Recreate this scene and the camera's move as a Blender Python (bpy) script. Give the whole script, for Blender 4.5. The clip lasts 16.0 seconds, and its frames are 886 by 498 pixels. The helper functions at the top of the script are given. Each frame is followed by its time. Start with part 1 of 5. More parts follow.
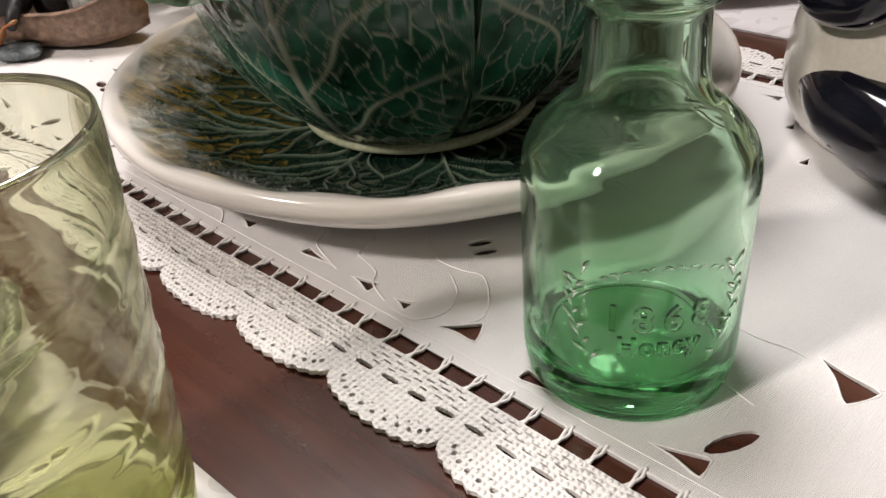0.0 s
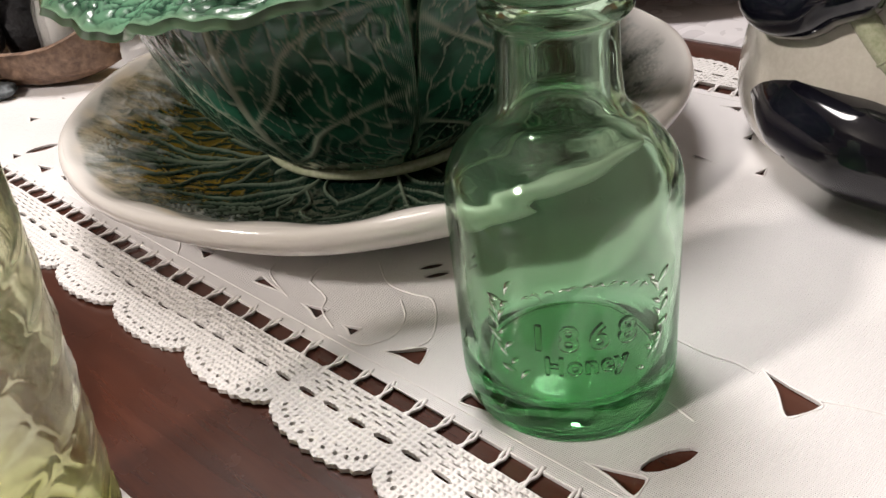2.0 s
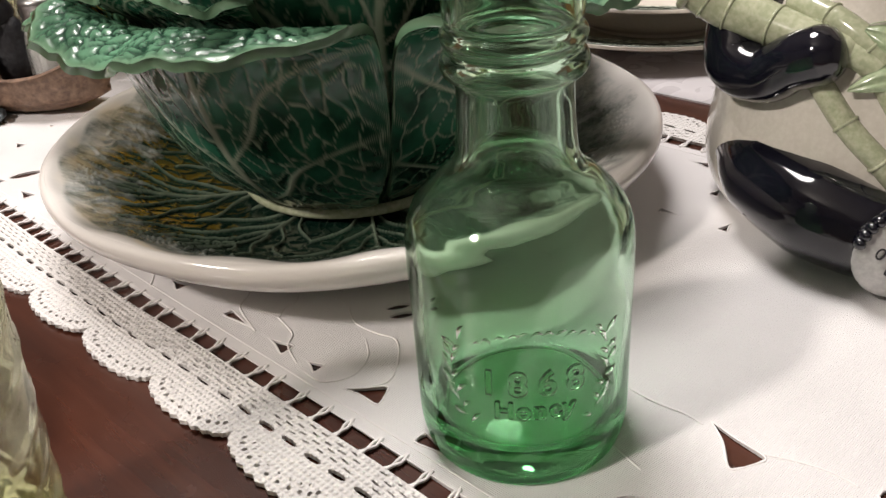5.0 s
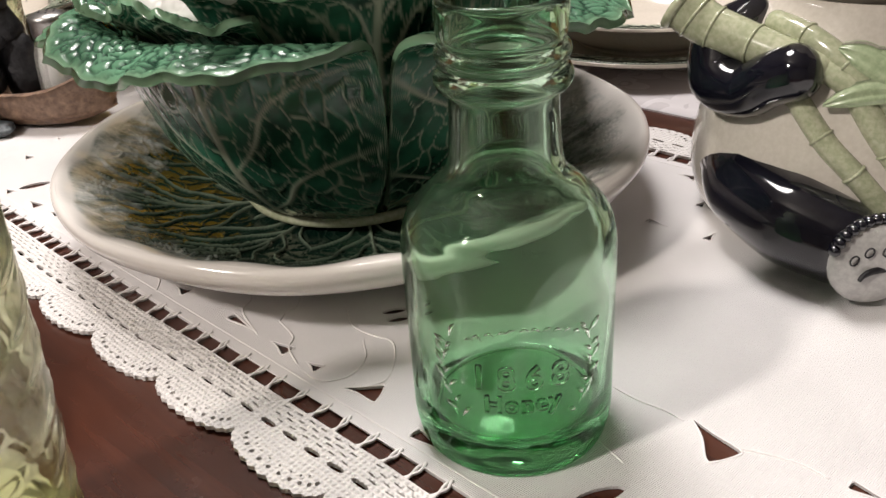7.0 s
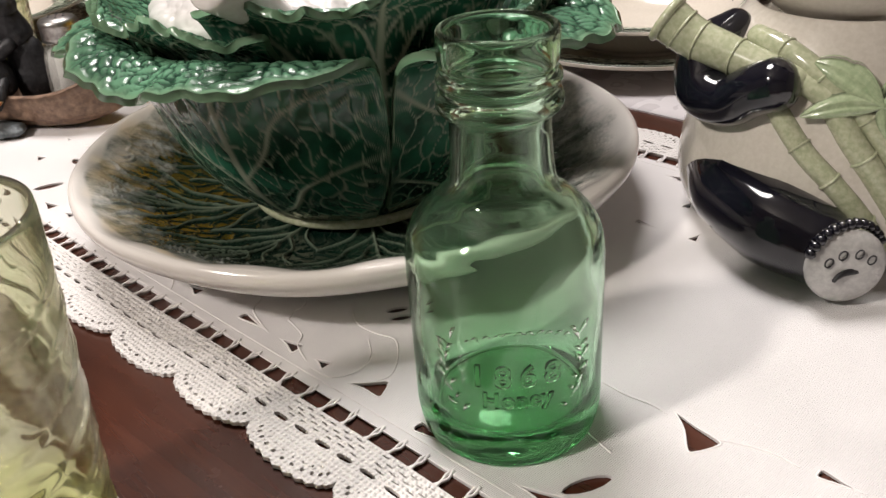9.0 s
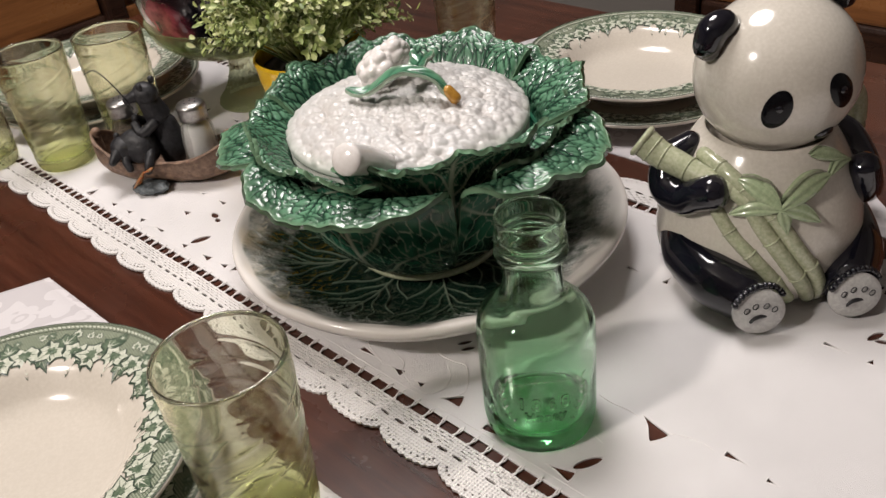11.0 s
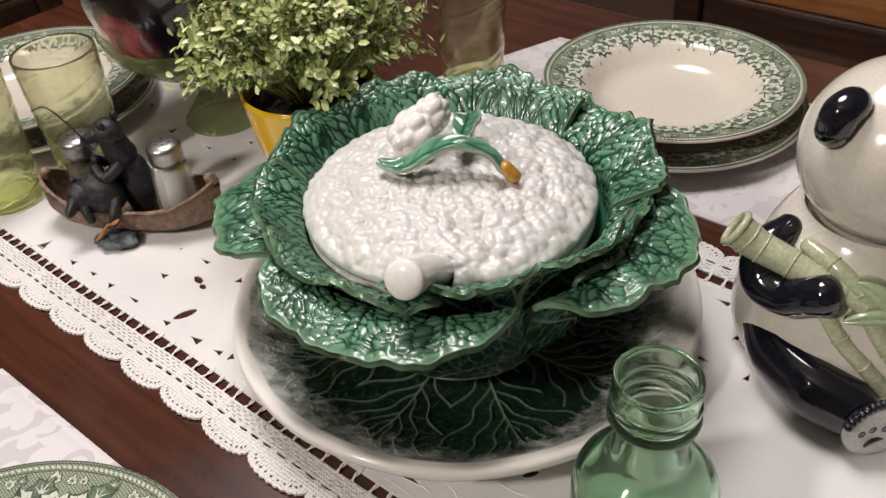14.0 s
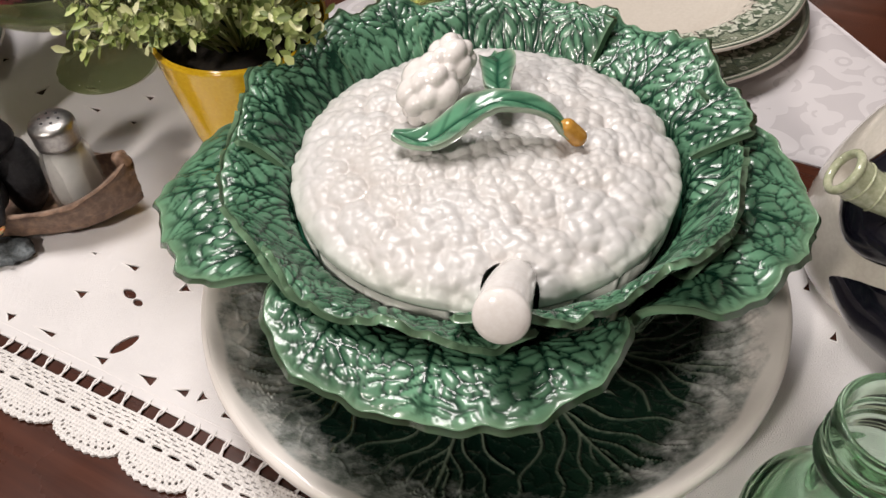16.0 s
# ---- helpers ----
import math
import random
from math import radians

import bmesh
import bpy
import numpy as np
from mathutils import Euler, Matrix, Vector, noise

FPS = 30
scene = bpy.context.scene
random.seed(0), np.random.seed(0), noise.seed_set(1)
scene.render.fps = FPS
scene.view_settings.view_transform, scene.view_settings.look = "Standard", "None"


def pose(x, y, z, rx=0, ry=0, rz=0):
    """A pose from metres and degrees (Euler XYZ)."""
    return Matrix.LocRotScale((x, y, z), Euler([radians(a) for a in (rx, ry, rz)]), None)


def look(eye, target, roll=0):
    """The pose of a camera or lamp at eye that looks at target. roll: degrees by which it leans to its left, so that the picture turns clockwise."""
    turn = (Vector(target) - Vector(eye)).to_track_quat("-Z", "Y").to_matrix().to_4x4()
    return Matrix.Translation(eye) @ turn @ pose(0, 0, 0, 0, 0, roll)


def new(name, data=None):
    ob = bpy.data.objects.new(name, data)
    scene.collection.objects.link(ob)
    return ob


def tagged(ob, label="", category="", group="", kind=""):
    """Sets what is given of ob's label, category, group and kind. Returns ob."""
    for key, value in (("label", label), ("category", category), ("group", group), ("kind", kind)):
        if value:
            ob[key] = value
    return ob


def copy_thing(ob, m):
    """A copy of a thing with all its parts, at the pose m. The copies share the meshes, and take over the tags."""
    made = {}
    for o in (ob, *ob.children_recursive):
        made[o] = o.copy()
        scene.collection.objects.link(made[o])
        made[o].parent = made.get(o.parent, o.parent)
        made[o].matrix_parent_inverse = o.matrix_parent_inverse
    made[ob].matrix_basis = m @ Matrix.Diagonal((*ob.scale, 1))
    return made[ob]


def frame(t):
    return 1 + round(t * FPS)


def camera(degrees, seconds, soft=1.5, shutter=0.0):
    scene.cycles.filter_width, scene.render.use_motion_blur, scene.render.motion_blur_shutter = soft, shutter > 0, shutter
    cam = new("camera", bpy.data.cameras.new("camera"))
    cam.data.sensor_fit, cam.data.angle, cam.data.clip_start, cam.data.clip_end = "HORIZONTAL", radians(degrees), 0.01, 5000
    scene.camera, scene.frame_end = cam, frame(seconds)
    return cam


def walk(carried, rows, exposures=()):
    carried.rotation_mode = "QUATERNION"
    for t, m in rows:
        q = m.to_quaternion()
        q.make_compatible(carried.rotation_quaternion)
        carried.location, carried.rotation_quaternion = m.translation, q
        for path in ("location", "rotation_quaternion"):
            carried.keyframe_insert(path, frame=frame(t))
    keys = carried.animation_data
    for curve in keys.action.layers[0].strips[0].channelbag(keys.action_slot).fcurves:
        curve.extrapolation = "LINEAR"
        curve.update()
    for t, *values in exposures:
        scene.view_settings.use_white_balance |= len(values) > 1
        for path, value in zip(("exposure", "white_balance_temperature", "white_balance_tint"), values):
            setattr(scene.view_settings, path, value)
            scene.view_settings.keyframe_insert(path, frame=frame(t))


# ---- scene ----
cam = camera(54.32, 16.0)
PATH = [
    (0, (0.02227, 0.02872, 0.21154), (-0.00858, 0.44405, -0.06512), -4.69),
    (0.5, (0.03506, 0.01995, 0.20955), (0.00631, 0.44076, -0.05894), -5.44),
    (1, (0.04460, 0.02417, 0.21032), (0.01394, 0.44736, -0.05421), -6.30),
    (1.5, (0.05093, 0.02725, 0.20949), (0.01604, 0.45042, -0.05455), -7.00),
    (2, (0.04977, 0.03068, 0.20964), (0.01169, 0.45234, -0.05635), -7.23),
    (2.5, (0.04924, 0.03208, 0.20142), (0.00911, 0.45366, -0.06441), -7.09),
    (3, (0.04222, 0.03418, 0.20830), (0.00119, 0.45645, -0.05628), -6.74),
    (3.5, (0.03748, 0.04039, 0.20313), (-0.00358, 0.46394, -0.05940), -6.26),
    (4, (0.04936, 0.03503, 0.21059), (0.01128, 0.46095, -0.04852), -5.60),
    (4.5, (0.05413, 0.02693, 0.22244), (0.01925, 0.45657, -0.03091), -4.96),
    (5, (0.06042, 0.02415, 0.21510), (0.02950, 0.45745, -0.03248), -4.36),
    (7.5, (0.06306, 0.00544, 0.22137), (0.03410, 0.44366, -0.01763), -3.95),
    (8, (0.06066, 0.00710, 0.22291), (0.03321, 0.44501, -0.01683), -3.73),
    (8.5, (0.06232, 0.00633, 0.22192), (0.03644, 0.44326, -0.01978), -3.71),
    (11, (0.06342, -0.14553, 0.42670), (0.01726, 0.26475, 0.14468), -7.41),
    (11.5, (0.03041, -0.14827, 0.44846), (-0.00634, 0.25647, 0.15718), -7.63),
    (12, (-0.03148, -0.13329, 0.45487), (-0.04495, 0.26895, 0.15818), -6.78),
    (12.5, (-0.10004, -0.13206, 0.47183), (-0.09909, 0.26903, 0.17329), -6.11),
    (13, (-0.10023, -0.11497, 0.46532), (-0.09740, 0.28587, 0.16647), -5.54),
    (13.5, (-0.04722, -0.04771, 0.45347), (-0.05456, 0.34994, 0.15046), -5.49),
    (14, (-0.01931, 0.00553, 0.45471), (-0.02643, 0.39637, 0.14295), -4.86),
    (14.5, (-0.05477, 0.08864, 0.43127), (-0.04988, 0.47096, 0.10908), -4.38),
    (15, (-0.06690, 0.12106, 0.41117), (-0.04589, 0.49073, 0.07517), -4.45),
    (15.5, (-0.08518, 0.14078, 0.41155), (-0.04454, 0.49629, 0.06232), -4.32),
    (16, (-0.10532, 0.15170, 0.41295), (-0.03955, 0.49192, 0.05250), -3.61),
]
walk(cam, [(t, look(eye, target, roll)) for t, eye, target, roll in PATH], exposures=[(0.0, 0.13), (8.7, 0.13), (10.8, -0.22), (16.0, -0.22)])

# ---- light, room air, exposure ----
world = bpy.data.worlds.new("room_air")
world.use_nodes = True
world.node_tree.nodes["Background"].inputs[0].default_value = (1.0, 0.93, 0.85, 1)
world.node_tree.nodes["Background"].inputs[1].default_value = 0.02
scene.world = world


def area_lamp(name, eye, target, size, watts, colour):
    data = bpy.data.lights.new(name, "AREA")
    data.shape, data.size, data.energy, data.color = "DISK", size, watts, colour
    ob = new(name, data)
    ob.matrix_world = look(eye, target)
    return ob


area_lamp("ceiling_light", (-0.25, 0.95, 1.80), (-0.1, 0.5, 0), 0.75, 38, (1.0, 0.94, 0.915))
area_lamp("wall_light", (-1.35, -0.65, 1.55), (0, 0.4, 0), 0.20, 34, (1.0, 0.91, 0.84))

# ---- materials ----


def nodes_of(name):
    m = bpy.data.materials.new(name)
    m.use_nodes = True
    t = m.node_tree
    return m, t, t.nodes["Principled BSDF"]


def node(t, kind, **sockets):
    n = t.nodes.new("ShaderNode" + kind)
    for key, value in sockets.items():
        key = key.replace("_", " ")
        sock = n.inputs[int(key[1:])] if key[0] == "i" and key[1:].isdigit() else n.inputs[key]
        if isinstance(value, bpy.types.NodeSocket):
            t.links.new(value, sock)
        else:
            sock.default_value = value
    return n


def rgb(c):
    return (*c, 1.0)


def ramp(t, fac, stops):
    n = node(t, "ValToRGB", Fac=fac)
    while len(n.color_ramp.elements) < len(stops):
        n.color_ramp.elements.new(0.5)
    for e, (p, c) in zip(n.color_ramp.elements, stops):
        e.position, e.color = p, rgb(c) if len(c) == 3 else c
    return n.outputs["Color"]


def blend(t, fac, a, b):
    n = node(t, "MixRGB", Fac=fac)
    for sock, v in ((n.inputs[1], a), (n.inputs[2], b)):
        if isinstance(v, bpy.types.NodeSocket):
            t.links.new(v, sock)
        else:
            sock.default_value = rgb(v)
    return n.outputs[0]


def noise_of(t, scale, detail=4.0, rough=0.55, coords=None, stretch=None):
    co = coords or node(t, "TexCoord").outputs["Object"]
    if stretch:
        co = node(t, "Mapping", Vector=co, Scale=stretch).outputs[0]
    return node(t, "TexNoise", Vector=co, Scale=scale, Detail=detail, Roughness=rough).outputs["Fac"]


def attr(t, name):
    n = t.nodes.new("ShaderNodeAttribute")
    n.attribute_name = name
    return n.outputs["Fac"]


def bump(t, p, height, strength, distance):
    n = node(t, "Bump", Height=height, Strength=strength, Distance=distance)
    t.links.new(n.outputs[0], p.inputs["Normal"])


def plain(name, a, b, scale, rough, metal=0.0, relief=0.0, fine=400.0, coat=0.0):
    """Two tones of one surface, a broad and a fine variation, fine relief."""
    m, t, p = nodes_of(name)
    broad, small = noise_of(t, scale), noise_of(t, fine, 3.0)
    f = node(t, "Math", i0=broad, i1=small)
    f.operation = "MULTIPLY_ADD"
    f.inputs[1].default_value = 0.7
    t.links.new(small, f.inputs[2])
    f2 = node(t, "MapRange", Value=f.outputs[0])
    f2.inputs["From Min"].default_value, f2.inputs["From Max"].default_value = 0.55, 1.15
    t.links.new(blend(t, f2.outputs[0], a, b), p.inputs["Base Color"])
    p.inputs["Metallic"].default_value = metal
    r = node(t, "MapRange", Value=broad)
    r.inputs["To Min"].default_value, r.inputs["To Max"].default_value = rough * 0.8, rough * 1.25
    t.links.new(r.outputs[0], p.inputs["Roughness"])
    p.inputs["Coat Weight"].default_value = coat
    p.inputs["Coat Roughness"].default_value = 0.05
    if relief:
        bump(t, p, small, 0.6, relief)
    return m


def glaze(name, ground, line, rim, rough=0.12, mottle=0.25):
    """Ceramic glaze that pools: ground tone, the tone along the moulded veins, the tone of the worn lip."""
    m, t, p = nodes_of(name)
    n1, n2 = noise_of(t, 38.0), noise_of(t, 240.0)
    dark = tuple(c * (1 - mottle) for c in ground)
    pale = tuple(min(1, c * (1 + 1.6 * mottle) + 0.02) for c in ground)
    base = blend(t, ramp(t, n1, [(0.35, (0, 0, 0)), (0.68, (1, 1, 1))]), dark, pale)
    base = blend(t, attr(t, "vein_or_crease"), base, line)
    base = blend(t, attr(t, "rim"), base, rim)
    t.links.new(base, p.inputs["Base Color"])
    p.inputs["Roughness"].default_value = rough
    p.inputs["Coat Weight"].default_value, p.inputs["Coat Roughness"].default_value = 0.3, 0.12
    bump(t, p, n2, 0.12, 0.0004)
    return m


def tinted_glass(name, tint, clear=0.35, wave=0.0, wave_scale=60.0, ior=1.48, foot=None, thick=(0.008, 0.018)):
    """Coloured glass: a refracting coat and a part that lets light straight through."""
    m, t, p = nodes_of(name)
    t.nodes.remove(p)
    height = node(t, "SeparateXYZ", Vector=node(t, "TexCoord").outputs["Object"]).outputs["Z"]
    depth = node(t, "MapRange", Value=height)
    depth.inputs["From Min"].default_value, depth.inputs["From Max"].default_value = thick
    col = blend(t, depth.outputs[0], foot or tint, tint)
    g = node(t, "BsdfGlass", Color=col, Roughness=0.0, IOR=ior)
    c = node(t, "BsdfTransparent", Color=col)
    mix = node(t, "MixShader", i0=clear, i1=g.outputs[0], i2=c.outputs[0])
    if wave:
        h = noise_of(t, wave_scale, 2.0)
        b = node(t, "Bump", Height=h, Strength=0.8, Distance=wave)
        t.links.new(b.outputs[0], g.inputs["Normal"])
    t.links.new(mix.outputs[0], t.nodes["Material Output"].inputs["Surface"])
    return m


def wood(name, a, b, c, rough, stretch=(2.0, 26.0, 26.0), coat=0.3, scale=3.0):
    m, t, p = nodes_of(name)
    grain = noise_of(t, scale, 8.0, 0.65, stretch=stretch)
    broad = noise_of(t, 2.2, 3.0)
    col = ramp(t, grain, [(0.30, a), (0.52, b), (0.74, c)])
    col = blend(t, ramp(t, broad, [(0.35, (0, 0, 0)), (0.75, (0.5, 0.5, 0.5))]), col, a)
    t.links.new(col, p.inputs["Base Color"])
    smear = noise_of(t, 9.0, 6.0)
    t.links.new(ramp(t, smear, [(0.3, (rough * 0.75,) * 3), (0.7, (rough * 1.4,) * 3)]), p.inputs["Roughness"])
    p.inputs["Coat Weight"].default_value, p.inputs["Coat Roughness"].default_value = coat, 0.14
    bump(t, p, grain, 0.25, 0.0006)
    return m


def cloth(name, tone, weave, relief, crease=0.0):
    m, t, p = nodes_of(name)
    co = node(t, "TexCoord").outputs["Object"]
    w1 = node(t, "TexWave", Vector=co, Scale=weave, Distortion=0.6)
    w2 = node(t, "TexWave", Vector=node(t, "Mapping", Vector=co, Rotation=(0, 0, radians(90))).outputs[0], Scale=weave, Distortion=0.6)
    h = node(t, "Math", i0=w1.outputs["Fac"], i1=w2.outputs["Fac"])
    h.operation = "MULTIPLY"
    n = noise_of(t, 7.0)
    shade = tuple(x * 0.90 for x in tone)
    col = blend(t, ramp(t, n, [(0.35, (0, 0, 0)), (0.7, (1, 1, 1))]), shade, tone)
    t.links.new(col, p.inputs["Base Color"])
    p.inputs["Roughness"].default_value = 0.85
    p.inputs["Sheen Weight"].default_value = 0.15
    if crease:
        s = node(t, "Math", i0=h.outputs[0], i1=noise_of(t, 30.0, 5.0))
        s.operation = "MULTIPLY_ADD"
        s.inputs[1].default_value = 0.07
        t.links.new(noise_of(t, 16.0, 5.0), s.inputs[2])
        along = node(t, "SeparateXYZ", Vector=co).outputs["X"]
        for place, depth in ((-0.006, 0.9), (0.034, 0.35), (0.27, 0.9), (-0.62, 0.4)):
            near = node(t, "Math", i0=along, i1=noise_of(t, 9.0, 1.0))
            near.operation = "MULTIPLY_ADD"
            near.inputs[1].default_value = 1.0
            sway = node(t, "Math", i0=noise_of(t, 9.0, 1.0), i1=0.012)
            sway.operation = "MULTIPLY"
            t.links.new(sway.outputs[0], near.inputs[2])
            soft = node(t, "MapRange", Value=near.outputs[0])
            soft.interpolation_type = "SMOOTHSTEP"
            soft.inputs["From Min"].default_value, soft.inputs["From Max"].default_value = place + 0.002, place + 0.010
            soft.inputs["To Max"].default_value = depth
            both = node(t, "Math", i0=s.outputs[0], i1=soft.outputs[0])
            both.operation = "ADD"
            s = both
        bump(t, p, s.outputs[0], 0.5, crease)
    else:
        stitch = node(t, "TexVoronoi", Vector=co, Scale=330.0)
        loops = node(t, "Math", i0=h.outputs[0], i1=stitch.outputs["Distance"])
        loops.operation = "SUBTRACT"
        bump(t, p, loops.outputs[0], 0.9, relief)
    return m


M_TABLE = wood("mahogany", (0.032, 0.0095, 0.0055), (0.070, 0.021, 0.011), (0.110, 0.036, 0.020), 0.24, stretch=(1.6, 24.0, 24.0))
M_CHAIR = wood("dark_stained_wood", (0.016, 0.008, 0.006), (0.032, 0.015, 0.010), (0.055, 0.026, 0.016), 0.28)
M_PANEL = wood("amber_wood", (0.15, 0.058, 0.020), (0.27, 0.11, 0.038), (0.37, 0.165, 0.06), 0.3)
M_FLOOR = wood("floor_boards", (0.06, 0.028, 0.016), (0.10, 0.048, 0.026), (0.14, 0.07, 0.04), 0.35)
M_LINEN = cloth("white_linen", (0.80, 0.775, 0.775), 420.0, 0.0002, crease=0.0024)
M_LACE = cloth("crochet_cotton", (0.78, 0.75, 0.73), 130.0, 0.0008)
M_THREAD = plain("embroidery_thread", (0.76, 0.73, 0.72), (0.80, 0.775, 0.77), 40, 0.8, relief=0.0003)
M_LEAF = glaze("leaf_glaze", (0.074, 0.182, 0.106), (0.003, 0.027, 0.015), (0.155, 0.26, 0.155), 0.27, 0.36)
M_UNDER = glaze("leaf_under_glaze", (0.011, 0.088, 0.048), (0.37, 0.41, 0.31), (0.17, 0.26, 0.15), 0.14, 0.5)
M_FROND = glaze("handle_leaf_glaze", (0.062, 0.185, 0.105), (0.003, 0.045, 0.025), (0.42, 0.48, 0.38), 0.16, 0.3)
M_WHITE = plain("white_glaze", (0.74, 0.70, 0.67), (0.80, 0.77, 0.75), 25, 0.12, coat=0.5)
M_CREAM = plain("cream_glaze", (0.56, 0.52, 0.455), (0.63, 0.59, 0.525), 18, 0.14, coat=0.5)
M_BLACK = plain("black_glaze", (0.004, 0.004, 0.008), (0.010, 0.010, 0.016), 30, 0.10, coat=0.6)
M_EYE = plain("black_underglaze", (0.003, 0.003, 0.004), (0.006, 0.006, 0.008), 30, 0.16)
M_EYE.node_tree.nodes["Principled BSDF"].inputs["Specular IOR Level"].default_value = 0.22
M_GREYPAD = plain("grey_glaze", (0.40, 0.39, 0.38), (0.52, 0.51, 0.49), 60, 0.25)
M_BAMBOO = plain("celadon_glaze", (0.33, 0.36, 0.23), (0.50, 0.50, 0.36), 45, 0.16, coat=0.4)
M_CELADON = plain("celadon_leaf_glaze", (0.27, 0.34, 0.20), (0.38, 0.44, 0.28), 60, 0.16, coat=0.4)
M_AMBER = plain("amber_glaze", (0.42, 0.20, 0.03), (0.55, 0.30, 0.06), 80, 0.15, coat=0.5)
M_BOTTLE = tinted_glass("green_bottle_glass", (0.878, 0.974, 0.892), 0.03, 0.0, 26.0, foot=(0.70, 0.925, 0.75), thick=(0.008, 0.048))
M_TUMBLER = tinted_glass("olive_tumbler_glass", (0.984, 0.988, 0.905), 0.16, 0.0, 40.0, foot=(0.962, 0.982, 0.76), thick=(0.008, 0.030))
M_COMPOTE = tinted_glass("pale_green_glass", (0.91, 0.95, 0.80), 0.45, 0.001, 50.0)
M_CLEAR = tinted_glass("clear_glass", (0.98, 0.983, 0.975), 0.45)
M_YELLOW = plain("yellow_glaze", (0.78, 0.46, 0.015), (0.88, 0.58, 0.03), 14, 0.16, coat=0.5)
M_SOIL = plain("dark_soil", (0.010, 0.008, 0.006), (0.03, 0.022, 0.016), 90, 0.9, relief=0.002, fine=150)
M_STEEL = plain("brushed_steel", (0.36, 0.35, 0.34), (0.50, 0.49, 0.47), 60, 0.36, metal=1.0, relief=0.0003)
M_SALT = plain("salt", (0.74, 0.73, 0.72), (0.82, 0.81, 0.80), 300, 0.8, relief=0.0006)
M_PEPPER = plain("ground_pepper", (0.06, 0.045, 0.035), (0.30, 0.24, 0.18), 500, 0.9, relief=0.0008)
M_HULL = plain("carved_resin", (0.13, 0.078, 0.052), (0.29, 0.185, 0.125), 45, 0.5, relief=0.0009, fine=220)
M_FUR = plain("black_resin", (0.006, 0.006, 0.008), (0.022, 0.021, 0.024), 60, 0.5, relief=0.0012, fine=260)
M_ROCK = plain("grey_blue_resin", (0.05, 0.06, 0.065), (0.15, 0.17, 0.18), 70, 0.5, relief=0.001)
M_FISH = plain("orange_resin", (0.40, 0.09, 0.02), (0.16, 0.22, 0.10), 110, 0.35)
M_WALL = plain("cream_paint", (0.30, 0.28, 0.26), (0.34, 0.32, 0.29), 3, 0.8, relief=0.0003)
M_CEILING = plain("white_ceiling_paint", (0.74, 0.72, 0.69), (0.78, 0.76, 0.73), 3, 0.9)
M_PRINTDARK = plain("dark_green_print", (0.022, 0.040, 0.026), (0.07, 0.10, 0.068), 260, 0.38)
M_PRINTPALE = plain("pale_green_print", (0.46, 0.49, 0.39), (0.68, 0.67, 0.59), 170, 0.3)
M_PRINTMID = plain("middle_green_print", (0.055, 0.09, 0.055), (0.21, 0.26, 0.175), 220, 0.3)
M_IVORY = plain("ivory_glaze", (0.57, 0.52, 0.45), (0.62, 0.57, 0.50), 10, 0.17, coat=0.2)


def cauliflower_glaze():
    m, t, p = nodes_of("cauliflower_glaze")
    v = node(t, "TexVoronoi", Vector=node(t, "TexCoord").outputs["Object"], Scale=230.0)
    n = noise_of(t, 26.0)
    col = blend(t, ramp(t, n, [(0.4, (0, 0, 0)), (0.75, (1, 1, 1))]), (0.575, 0.565, 0.555), (0.56, 0.53, 0.50))
    # shade in the creases between curds, put into the colour
    col = blend(t, attr(t, "vein_or_crease"), col, (0.43, 0.385, 0.35))
    col = blend(t, attr(t, "rim"), col, (0.47, 0.51, 0.45))
    t.links.new(col, p.inputs["Base Color"])
    p.inputs["Roughness"].default_value, p.inputs["Coat Weight"].default_value = 0.40, 0.22
    bump(t, p, v.outputs["Distance"], -0.15, 0.0005)
    return m


